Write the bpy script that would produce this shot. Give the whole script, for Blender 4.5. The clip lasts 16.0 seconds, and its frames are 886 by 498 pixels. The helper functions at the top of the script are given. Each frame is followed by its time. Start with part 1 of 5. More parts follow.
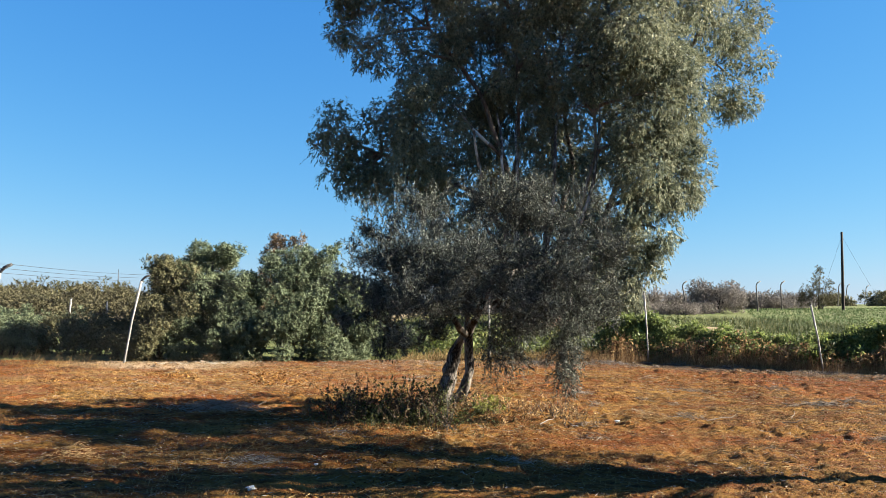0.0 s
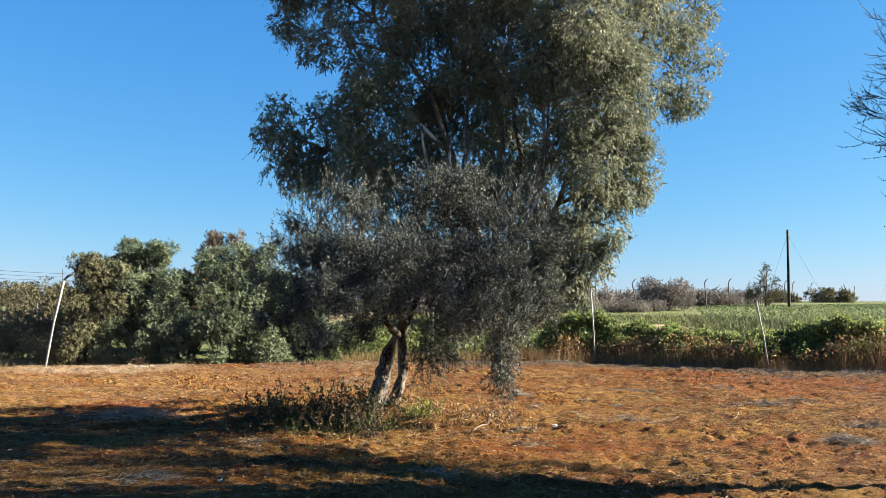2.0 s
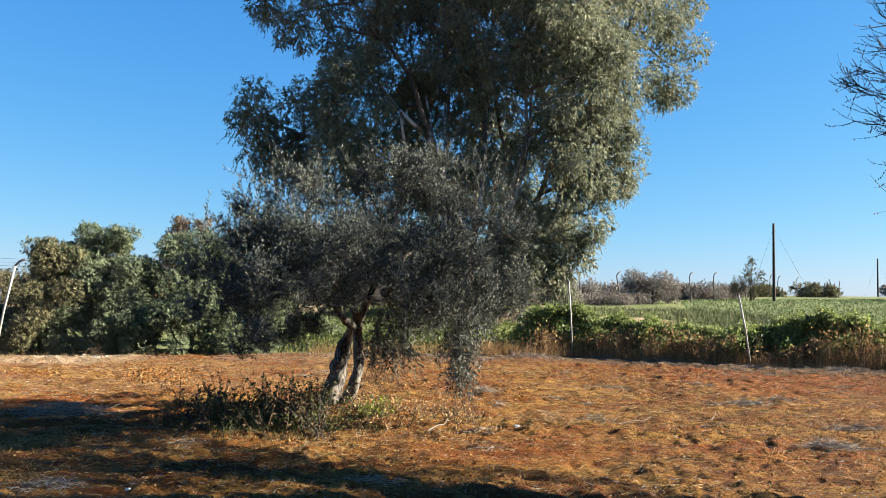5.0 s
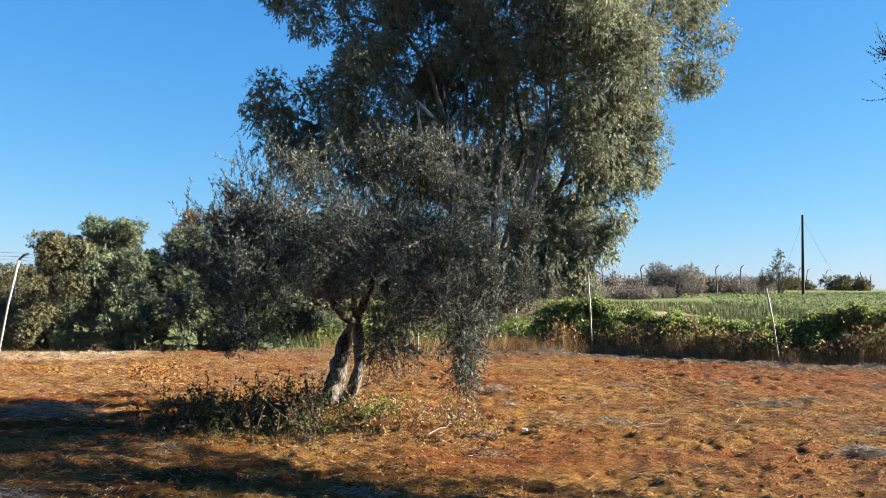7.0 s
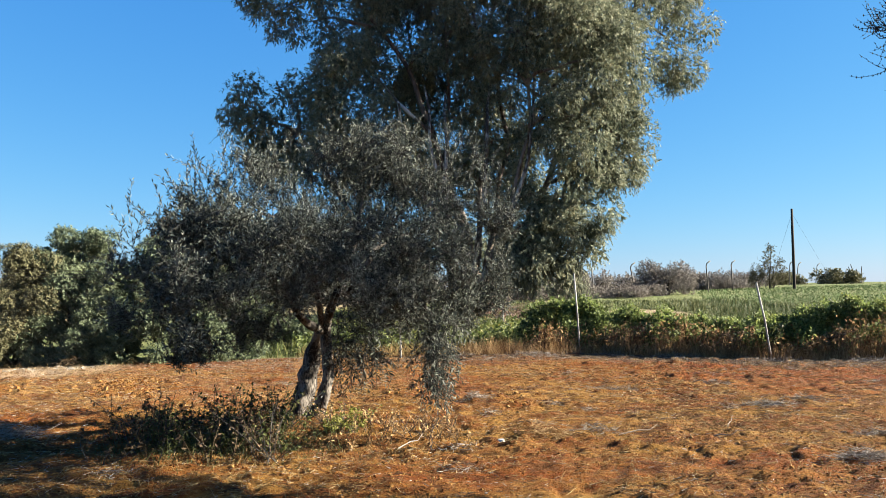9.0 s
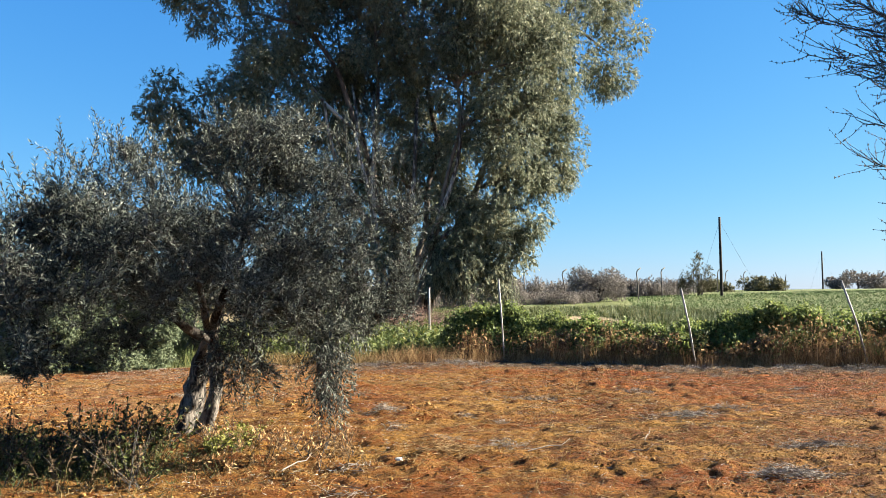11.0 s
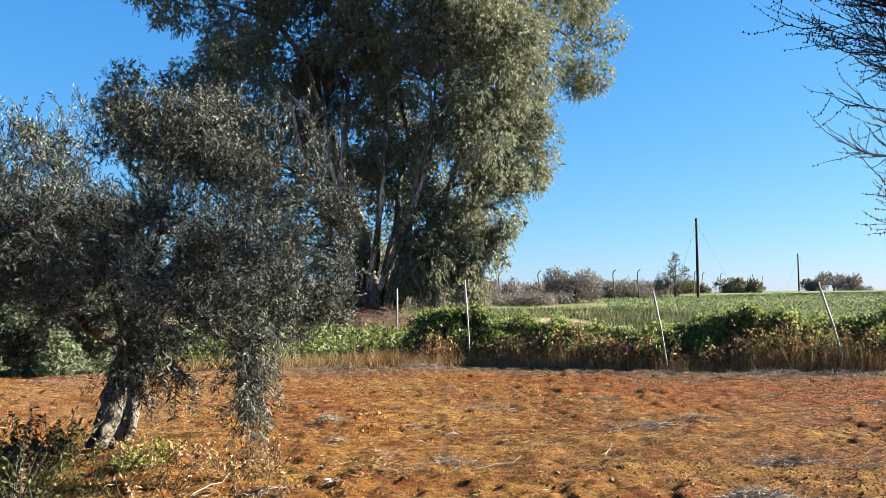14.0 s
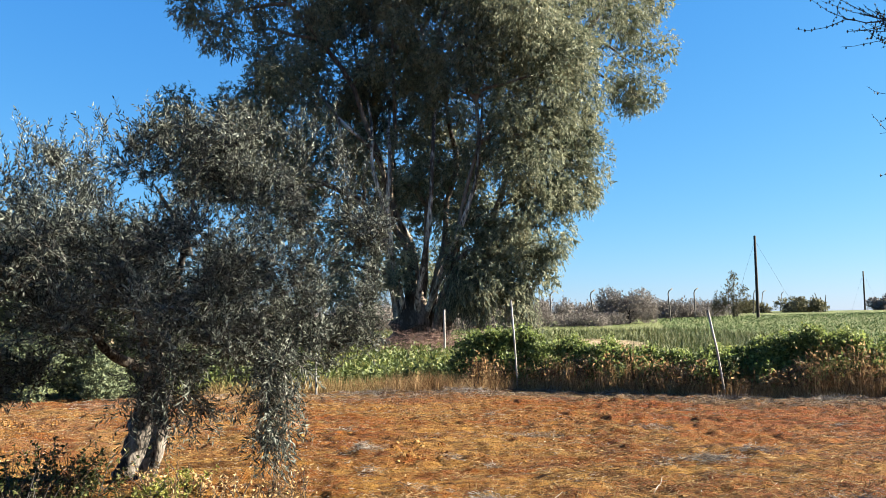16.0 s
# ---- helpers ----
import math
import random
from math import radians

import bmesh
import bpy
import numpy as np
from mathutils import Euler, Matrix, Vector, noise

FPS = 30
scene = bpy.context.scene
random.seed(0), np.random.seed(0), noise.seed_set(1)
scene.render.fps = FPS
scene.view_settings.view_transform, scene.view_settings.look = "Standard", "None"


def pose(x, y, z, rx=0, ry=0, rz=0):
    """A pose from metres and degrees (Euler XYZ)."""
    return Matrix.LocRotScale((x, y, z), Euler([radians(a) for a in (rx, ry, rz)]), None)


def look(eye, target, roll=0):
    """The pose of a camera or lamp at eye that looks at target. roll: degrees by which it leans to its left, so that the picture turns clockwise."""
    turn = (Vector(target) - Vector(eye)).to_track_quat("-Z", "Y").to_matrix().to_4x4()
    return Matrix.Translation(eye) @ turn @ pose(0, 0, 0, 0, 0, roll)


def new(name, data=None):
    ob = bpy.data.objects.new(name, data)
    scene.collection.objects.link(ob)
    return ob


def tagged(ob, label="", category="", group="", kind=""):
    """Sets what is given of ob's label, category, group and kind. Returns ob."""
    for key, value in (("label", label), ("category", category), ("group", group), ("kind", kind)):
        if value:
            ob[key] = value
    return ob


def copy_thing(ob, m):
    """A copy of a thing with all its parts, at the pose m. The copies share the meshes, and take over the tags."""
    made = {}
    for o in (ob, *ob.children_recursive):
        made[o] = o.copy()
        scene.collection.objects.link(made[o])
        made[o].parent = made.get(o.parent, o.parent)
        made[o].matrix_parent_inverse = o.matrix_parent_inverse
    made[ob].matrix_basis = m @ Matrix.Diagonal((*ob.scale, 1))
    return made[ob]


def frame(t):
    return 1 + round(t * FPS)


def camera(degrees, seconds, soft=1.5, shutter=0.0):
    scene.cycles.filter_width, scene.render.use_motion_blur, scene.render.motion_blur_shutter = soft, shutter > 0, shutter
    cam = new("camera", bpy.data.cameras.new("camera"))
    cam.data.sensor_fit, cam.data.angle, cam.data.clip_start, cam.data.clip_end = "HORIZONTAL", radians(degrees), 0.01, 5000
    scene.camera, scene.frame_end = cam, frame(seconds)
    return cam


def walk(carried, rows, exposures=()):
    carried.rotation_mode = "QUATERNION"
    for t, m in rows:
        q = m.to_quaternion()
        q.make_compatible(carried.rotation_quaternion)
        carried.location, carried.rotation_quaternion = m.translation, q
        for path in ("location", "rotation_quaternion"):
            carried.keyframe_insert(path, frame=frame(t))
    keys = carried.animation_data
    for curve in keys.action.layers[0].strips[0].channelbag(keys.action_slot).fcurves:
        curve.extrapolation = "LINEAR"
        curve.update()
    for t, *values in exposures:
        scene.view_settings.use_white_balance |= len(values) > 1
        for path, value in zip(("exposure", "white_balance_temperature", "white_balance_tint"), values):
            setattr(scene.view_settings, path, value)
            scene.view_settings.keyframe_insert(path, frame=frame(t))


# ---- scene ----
cam = camera(57.0, 16.0, soft=0.55)
PATH = [
    (0, (0.492, -0.711, 1.531), (0.429, 1.283, 1.659), 0.6),
    (0.5, (0.56, -0.582, 1.514), (0.556, 1.414, 1.638), 0.2),
    (1, (0.691, -0.407, 1.532), (0.709, 1.589, 1.661), -0.0),
    (1.5, (0.763, -0.28, 1.522), (0.792, 1.716, 1.648), -0.0),
    (2, (0.801, -0.091, 1.529), (0.847, 1.905, 1.655), 0.3),
    (2.5, (0.847, 0.035, 1.517), (0.923, 2.029, 1.644), 0.5),
    (3, (0.955, 0.183, 1.518), (1.047, 2.177, 1.644), 0.6),
    (3.5, (1.07, 0.299, 1.521), (1.162, 2.293, 1.647), 0.7),
    (4, (1.13, 0.396, 1.511), (1.213, 2.39, 1.629), 0.8),
    (6.3, (1.427, 1.05, 1.525), (1.478, 3.048, 1.615), 0.8),
    (6.5, (1.476, 1.106, 1.5), (1.509, 3.104, 1.587), 0.7),
    (7, (1.445, 1.276, 1.512), (1.46, 3.274, 1.602), 0.7),
    (7.5, (1.433, 1.411, 1.514), (1.443, 3.408, 1.609), 0.7),
    (8, (1.504, 1.545, 1.507), (1.514, 3.543, 1.604), -0.2),
    (8.5, (1.628, 1.683, 1.521), (1.638, 3.68, 1.622), -0.8),
    (9, (1.694, 1.808, 1.504), (1.729, 3.806, 1.603), -0.8),
    (9.2, (1.715, 1.89, 1.49), (1.798, 3.886, 1.592), -0.8),
    (11.3, (2.148, 2.573, 1.458), (2.339, 4.561, 1.572), -0.6),
    (11.5, (2.175, 2.62, 1.447), (2.37, 4.607, 1.556), -0.5),
    (12, (2.22, 2.796, 1.454), (2.428, 4.782, 1.558), -0.2),
    (12.5, (2.244, 2.938, 1.466), (2.474, 4.922, 1.58), -0.1),
    (13, (2.316, 3.048, 1.451), (2.564, 5.029, 1.567), -0.4),
    (13.5, (2.43, 3.156, 1.469), (2.675, 5.137, 1.588), -0.5),
    (14, (2.51, 3.221, 1.47), (2.745, 5.204, 1.585), -0.5),
    (14.5, (2.558, 3.333, 1.461), (2.793, 5.316, 1.564), -0.4),
    (15, (2.599, 3.474, 1.477), (2.841, 5.456, 1.583), -0.1),
    (15.5, (2.648, 3.562, 1.487), (2.891, 5.544, 1.608), -0.3),
    (16, (2.713, 3.592, 1.499), (2.819, 5.583, 1.665), -0.7),
]
walk(cam, [(t, look(eye, target, roll)) for t, eye, target, roll in PATH], [(0.0, 2.72), (4.0, 2.78), (9.0, 2.78), (12.0, 2.86), (16.0, 2.86)])

# ---- light ----
SUN_DIR = Vector((0.985, 0.04, 0.47)).normalized()      # towards the sun
world = bpy.data.worlds.new("world")
scene.world = world
world.use_nodes = True
wn = world.node_tree
sky = wn.nodes.new("ShaderNodeTexSky")
sky.sky_type, sky.sun_disc = "NISHITA", False
sky.sun_elevation = math.asin(SUN_DIR.z)
sky.sun_rotation = radians(87.7)
sky.altitude, sky.air_density, sky.dust_density, sky.ozone_density = 200, 1.0, 0.1, 3.0
# a clear winter sky: paler towards the horizon in red and green than in blue
split_sky, join_sky = wn.nodes.new("ShaderNodeSeparateColor"), wn.nodes.new("ShaderNodeCombineColor")
wn.links.new(sky.outputs[0], split_sky.inputs[0])
for channel, (power, amount) in enumerate([(1.14, 0.095), (0.69, 0.297), (0.35, 0.765)]):
    bend, weigh = wn.nodes.new("ShaderNodeMath"), wn.nodes.new("ShaderNodeMath")
    bend.operation, weigh.operation = "POWER", "MULTIPLY"
    bend.inputs[1].default_value, weigh.inputs[1].default_value = power, amount
    wn.links.new(split_sky.outputs[channel], bend.inputs[0])
    wn.links.new(bend.outputs[0], weigh.inputs[0])
    wn.links.new(weigh.outputs[0], join_sky.inputs[channel])
wn.links.new(join_sky.outputs[0], wn.nodes["Background"].inputs[0])
wn.nodes["Background"].inputs[1].default_value = 0.1
sun = new("sun", bpy.data.lights.new("sun", "SUN"))
sun.data.energy, sun.data.angle, sun.data.color = 5.0, radians(0.55), (1.0, 0.92, 0.77)
sun.matrix_world = look(SUN_DIR * 60, (0, 0, 0))

# ---- small tools ----
rng = np.random.default_rng(7)


def unit(v):
    v = np.asarray(v, float)
    return v / np.maximum(np.linalg.norm(v, axis=-1, keepdims=True), 1e-9)


def lattice(ix, iy, seed):
    h = (ix * 374761393 + iy * 668265263 + seed * 974634721) & 0xFFFFFFFF
    h = ((h ^ (h >> 13)) * 1274126177) & 0xFFFFFFFF
    return ((h ^ (h >> 16)) & 0xFFFF) / 65535.0


def grain(x, y, size, seed=0):
    """Smooth value noise from 0 to 1 with features of that size in metres."""
    x, y = np.asarray(x, float) / size, np.asarray(y, float) / size
    ix, iy = np.floor(x).astype(np.int64), np.floor(y).astype(np.int64)
    fx, fy = x - ix, y - iy
    fx, fy = fx * fx * (3 - 2 * fx), fy * fy * (3 - 2 * fy)
    a, b = lattice(ix, iy, seed), lattice(ix + 1, iy, seed)
    c, d = lattice(ix, iy + 1, seed), lattice(ix + 1, iy + 1, seed)
    return (a * (1 - fx) + b * fx) * (1 - fy) + (c * (1 - fx) + d * fx) * fy


def step(a, b, x):
    t = np.clip((np.asarray(x, float) - a) / (b - a), 0, 1)
    return t * t * (3 - 2 * t)


class Buf:
    """Collects quads and triangles for one mesh."""

    def __init__(self):
        self.v, self.q, self.t, self.n = [], [], [], 0

    def add(self, verts, quads=None, tris=None):
        verts = np.asarray(verts, float).reshape(-1, 3)
        if quads is not None and len(quads):
            self.q.append(np.asarray(quads, np.int64).reshape(-1, 4) + self.n)
        if tris is not None and len(tris):
            self.t.append(np.asarray(tris, np.int64).reshape(-1, 3) + self.n)
        self.v.append(verts)
        self.n += len(verts)
        return self

    def leaves(self, base, way, length, width, fold=0.15, face=None):
        """Diamond leaves with a slight fold along the midrib."""
        n = len(base)
        way = unit(way)
        turn = rng.normal(size=(n, 3)) * (1 if face is None else 0.45)
        side = unit(np.cross(way, turn if face is None else turn + face))
        up = np.cross(side, way)
        length, width = np.broadcast_to(length, n)[:, None], np.broadcast_to(width, n)[:, None]
        mid = base + way * length * 0.45 + up * width * fold
        v = np.stack([base, mid + side * width / 2, base + way * length, mid - side * width / 2], 1)
        i = np.arange(n)[:, None] * 4
        return self.add(v, quads=i + np.arange(4))

    def blades(self, base, tip, width):
        """Narrow three-sided spikes from base to tip."""
        n = len(base)
        way = unit(tip - base)
        side = unit(np.cross(way, rng.normal(size=(n, 3))))
        up = np.cross(side, way)
        w = np.broadcast_to(width, n)[:, None] / 2
        v = np.stack([base + side * w, base - side * w * 0.5 + up * w * 0.87, base - side * w * 0.5 - up * w * 0.87, tip], 1)
        i = np.arange(n)[:, None, None] * 4
        return self.add(v, tris=i + np.array([[0, 1, 3], [1, 2, 3], [2, 0, 3]]))

    def tubes(self, pts, rad, sides=5, cap=True):
        """Round tubes along polylines pts (n, k, 3) with radii (n, k)."""
        pts, rad = np.asarray(pts, float), np.asarray(rad, float)
        n, k, _ = pts.shape
        rad = np.broadcast_to(rad, (n, k))
        way = unit(np.gradient(pts, axis=1))
        ref = np.where(np.abs(way[:, :1, 2:3]) > 0.8, np.array([1.0, 0.1, 0]), np.array([0.05, 0, 1.0]))
        a = unit(np.cross(way, np.broadcast_to(ref, way.shape)))
        b = np.cross(way, a)
        ang = np.arange(sides) * 2 * np.pi / sides
        ring = a[:, :, None] * np.cos(ang)[:, None] + b[:, :, None] * np.sin(ang)[:, None]
        v = pts[:, :, None] + ring * rad[:, :, None, None]
        j, s = np.arange(k - 1)[:, None], np.arange(sides)[None]
        q = np.stack([j * sides + s, j * sides + (s + 1) % sides, (j + 1) * sides + (s + 1) % sides, (j + 1) * sides + s], -1).reshape(-1, 4)
        allq = (np.arange(n)[:, None, None] * k * sides + q).reshape(-1, 4)
        start = self.n
        self.add(v, quads=allq)
        if cap:
            top = np.arange(n) * k * sides + (k - 1) * sides
            t = np.stack([np.stack([top, top + m, top + m + 1], -1) for m in range(1, sides - 1)], 1).reshape(-1, 3)
            self.t.append(t + start)
        return self

    def mesh(self, name, material, smooth=False):
        me = bpy.data.meshes.new(name)
        v = np.concatenate(self.v) if self.v else np.zeros((0, 3))
        q = np.concatenate(self.q) if self.q else np.zeros((0, 4), np.int64)
        t = np.concatenate(self.t) if self.t else np.zeros((0, 3), np.int64)
        me.vertices.add(len(v))
        me.vertices.foreach_set("co", v.astype(np.float32).ravel())
        loops = np.concatenate([q.ravel(), t.ravel()]).astype(np.int32)
        me.loops.add(len(loops))
        me.loops.foreach_set("vertex_index", loops)
        me.polygons.add(len(q) + len(t))
        me.polygons.foreach_set("loop_start", np.concatenate([np.arange(len(q)) * 4, len(q) * 4 + np.arange(len(t)) * 3]).astype(np.int32))
        me.polygons.foreach_set("use_smooth", np.full(len(q) + len(t), smooth))
        me.update(calc_edges=True)
        me.materials.append(material)
        return me


def part(name, buf, material, parent, label="", smooth=False, kind=""):
    ob = new(name, buf.mesh(name, material, smooth))
    ob.parent = parent
    return tagged(ob, label, kind=kind)


def thing(name, label, category, at=(0, 0, 0), group="", kind=""):
    ob = new(name)
    ob.empty_display_size = 0.2
    ob.location = at
    return tagged(ob, label, category, group, kind)


def single(name, buf, material, label, category="", group="", kind="", at=(0, 0, 0), smooth=False):
    ob = new(name, buf.mesh(name, material, smooth))
    ob.location = at
    return tagged(ob, label, category, group, kind)


# ---- materials ----
def surface(name, dark, light, size=0.3, fine=0.03, rough=0.85, bump=0.0, island=0.0, leafy=0.0, spread=None, stretch=(1, 1, 1), spec=0.3, third=None, metal=0.0, thing_random=0.0):
    """Two colours mixed by coarse and fine noise; island: change from piece to piece; leafy: light let through."""
    m = bpy.data.materials.new(name)
    m.use_nodes = True
    nt = m.node_tree
    n, l = nt.nodes, nt.links
    p = n["Principled BSDF"]
    p.inputs["Roughness"].default_value, p.inputs["Metallic"].default_value = rough, metal
    p.inputs["Specular IOR Level"].default_value = spec
    geo = n.new("ShaderNodeNewGeometry")
    scale = n.new("ShaderNodeVectorMath")
    scale.operation = "MULTIPLY"
    scale.inputs[1].default_value = stretch
    l.new(geo.outputs["Position"], scale.inputs[0])

    def noise_at(s, detail):
        t = n.new("ShaderNodeTexNoise")
        t.inputs["Scale"].default_value, t.inputs["Detail"].default_value = 1 / s, detail
        l.new(scale.outputs[0], t.inputs["Vector"])
        return t

    coarse, small = noise_at(size, 3), noise_at(fine, 4)
    add = n.new("ShaderNodeMath")
    add.operation = "MULTIPLY_ADD"
    l.new(coarse.outputs[0], add.inputs[0])
    add.inputs[1].default_value = 0.55
    half = n.new("ShaderNodeMath")
    half.operation = "MULTIPLY"
    l.new(small.outputs[0], half.inputs[0])
    half.inputs[1].default_value = 0.45
    l.new(half.outputs[0], add.inputs[2])
    value = add.outputs[0]
    if island or thing_random:
        source = geo.outputs["Random Per Island"] if island else n.new("ShaderNodeObjectInfo").outputs["Random"]
        mixed = n.new("ShaderNodeMath")
        mixed.operation = "MULTIPLY_ADD"
        off = n.new("ShaderNodeMath")
        off.operation = "SUBTRACT"
        l.new(source, off.inputs[0])
        off.inputs[1].default_value = 0.5
        l.new(off.outputs[0], mixed.inputs[0])
        mixed.inputs[1].default_value = island or thing_random
        l.new(value, mixed.inputs[2])
        value = mixed.outputs[0]
    ramp = n.new("ShaderNodeValToRGB")
    ramp.color_ramp.elements[0].position, ramp.color_ramp.elements[1].position = spread or (0.3, 0.7)
    ramp.color_ramp.elements[0].color, ramp.color_ramp.elements[1].color = (*dark, 1), (*light, 1)
    if third:
        e = ramp.color_ramp.elements.new(0.94)
        e.color = (*third, 1)
    l.new(value, ramp.inputs[0])
    l.new(ramp.outputs[0], p.inputs["Base Color"])
    if bump:
        b = n.new("ShaderNodeBump")
        b.inputs["Strength"].default_value, b.inputs["Distance"].default_value = bump, fine
        l.new(value, b.inputs["Height"])
        l.new(b.outputs[0], p.inputs["Normal"])
    if leafy:
        tr, mix = n.new("ShaderNodeBsdfTranslucent"), n.new("ShaderNodeMixShader")
        l.new(ramp.outputs[0], tr.inputs[0])
        mix.inputs[0].default_value = leafy
        l.new(p.outputs[0], mix.inputs[1])
        l.new(tr.outputs[0], mix.inputs[2])
        l.new(mix.outputs[0], n["Material Output"].inputs[0])
    return m


M_EUC = surface("eucalyptus_leaf", (0.0475, 0.0631, 0.0436), (0.228, 0.231, 0.152), 1.6, 0.3, 0.65, island=0.4, leafy=0.3, spec=0.12, third=(0.342, 0.282, 0.155))
M_OLIVE = surface("olive_leaf", (0.0156, 0.0204, 0.0156), (0.123, 0.133, 0.108), 1.0, 0.1, 0.6, island=0.5, leafy=0.14, spec=0.14, third=(0.209, 0.218, 0.187))
M_BUSH = surface("bush_leaf", (0.0358, 0.052, 0.0288), (0.161, 0.186, 0.106), 0.9, 0.12, 0.6, island=0.25, leafy=0.28, spec=0.15, third=(0.224, 0.238, 0.113))
M_BUSH_DULL = surface("dull_bush_leaf", (0.0443, 0.045, 0.0222), (0.141, 0.131, 0.0693), 0.9, 0.12, 0.65, island=0.35, leafy=0.2, spec=0.1, third=(0.193, 0.131, 0.0554))
M_RUSTY = surface("rusty_leaf", (0.055, 0.036, 0.019), (0.14, 0.1, 0.06), 0.5, 0.1, 0.65, island=0.5, leafy=0.2, spec=0.1)
M_HEDGE = surface("broad_leaf", (0.0518, 0.0713, 0.0199), (0.186, 0.229, 0.0672), 0.7, 0.1, 0.5, island=0.55, leafy=0.45, spec=0.22, third=(0.254, 0.243, 0.0735))
M_WEED = surface("weed_leaf", (0.02, 0.028, 0.008), (0.082, 0.09, 0.026), 0.4, 0.06, 0.6, island=0.7, leafy=0.3, spec=0.15, third=(0.12, 0.11, 0.045))
M_YELLOW = surface("yellow_weed", (0.085, 0.092, 0.018), (0.22, 0.21, 0.045), 0.4, 0.06, 0.6, island=0.6, leafy=0.3)
M_GRASS = surface("fresh_grass", (0.0434, 0.062, 0.0149), (0.124, 0.1457, 0.0372), 1.5, 0.1, 0.6, island=0.7, leafy=0.3, third=(0.186, 0.155, 0.0558))
M_CROP = surface("crop_blade", (0.058, 0.098, 0.028), (0.118, 0.175, 0.055), 4.0, 0.3, 0.65, island=0.3, leafy=0.3, spec=0.15)
M_DRY = surface("dry_grass", (0.12, 0.066, 0.0288), (0.336, 0.216, 0.102), 0.8, 0.08, 0.85, island=0.7, leafy=0.2, third=(0.36, 0.264, 0.144), spec=0.1)
M_STRAW = surface("grey_straw", (0.1, 0.078, 0.058), (0.22, 0.19, 0.16), 0.5, 0.05, 0.85, island=0.8, third=(0.27, 0.25, 0.225), spec=0.1)
M_TAN = surface("tan_straw", (0.095, 0.056, 0.019), (0.235, 0.165, 0.075), 0.5, 0.05, 0.8, island=0.8, spec=0.1)
M_CLOD = surface("soil_clod", (0.06, 0.02, 0.005), (0.175, 0.09, 0.026), 0.6, 0.05, 0.95, island=0.7, spec=0.05, third=(0.23, 0.15, 0.065))
M_TWIG = surface("twig_bark", (0.017, 0.015, 0.013), (0.056, 0.05, 0.044), 0.3, 0.02, 0.9, island=0.4)
M_BARE = surface("bare_tree_bark", (0.012, 0.011, 0.011), (0.036, 0.031, 0.029), 0.3, 0.02, 0.85, bump=0.4)
M_OBARK = surface("olive_bark", (0.012, 0.009, 0.007), (0.15, 0.13, 0.108), 0.16, 0.02, 0.95, bump=1.0, stretch=(1, 1, 0.3), spread=(0.44, 0.6))
M_EBARK = surface("eucalyptus_bark", (0.03, 0.0192, 0.0126), (0.175, 0.142, 0.115), 0.7, 0.06, 0.8, bump=0.4, stretch=(1, 1, 0.25), spread=(0.42, 0.62))
M_PEELED = surface("peeling_bark", (0.035, 0.026, 0.02), (0.46, 0.42, 0.37), 0.8, 0.08, 0.75, bump=0.3, stretch=(1, 1, 0.3), spread=(0.47, 0.62))
M_WHITEBARK = surface("white_bark", (0.26, 0.235, 0.205), (0.46, 0.44, 0.4), 0.7, 0.06, 0.7, bump=0.2, stretch=(1, 1, 0.25))
M_BROWNWEED = surface("brown_weed", (0.0278, 0.0159, 0.0071), (0.0874, 0.0556, 0.0238), 0.4, 0.05, 0.8, island=0.7, leafy=0.15)
M_BARKLITTER = surface("fallen_bark", (0.085, 0.048, 0.037), (0.26, 0.175, 0.14), 0.4, 0.05, 0.85, island=0.7, spec=0.1)
M_PALECLOD = surface("pale_clod", (0.075, 0.036, 0.013), (0.15, 0.093, 0.04), 0.5, 0.05, 0.95, island=0.6, spec=0.05)
M_POST = surface("galvanised_post", (0.12, 0.112, 0.102), (0.24, 0.228, 0.21), 0.25, 0.02, 0.6, bump=0.1, stretch=(1, 1, 0.4), metal=0.25)
M_CONC = surface("weathered_concrete", (0.06, 0.054, 0.047), (0.115, 0.105, 0.092), 0.3, 0.03, 0.9, bump=0.2)
M_WIRE = surface("fence_wire", (0.0139, 0.0119, 0.0107), (0.0317, 0.0278, 0.0258), 0.2, 0.02, 0.5, metal=0.6)
M_DARKTIP = surface("dark_post_arm", (0.0159, 0.0159, 0.0179), (0.08, 0.08, 0.08), 0.2, 0.02, 0.6, metal=0.3)
M_POLE = surface("creosoted_pole", (0.0119, 0.0095, 0.0079), (0.0337, 0.027, 0.0218), 0.5, 0.03, 0.9, bump=0.3, stretch=(1, 1, 0.15))
M_FAR = surface("grey_scrub", (0.101, 0.0881, 0.0779), (0.204, 0.18, 0.16), 1.6, 0.3, 0.85, island=0.15, leafy=0.15, spec=0.08)
M_FARGREEN = surface("grove_leaf", (0.0414, 0.0412, 0.0228), (0.108, 0.0953, 0.0547), 1.6, 0.3, 0.75, island=0.3, leafy=0.15, spec=0.08)
M_FAROCHRE = surface("ochre_grove_leaf", (0.03, 0.03, 0.011), (0.078, 0.07, 0.026), 1.6, 0.3, 0.75, island=0.3, leafy=0.15, spec=0.08)
M_WHITE = surface("pale_scrap", (0.42, 0.41, 0.39), (0.6, 0.59, 0.56), 0.1, 0.02, 0.7, bump=0.2)
M_STONE = surface("pale_stone", (0.119, 0.0955, 0.0676), (0.1984, 0.1748, 0.1426), 0.2, 0.03, 0.9, bump=0.5, island=0.4)


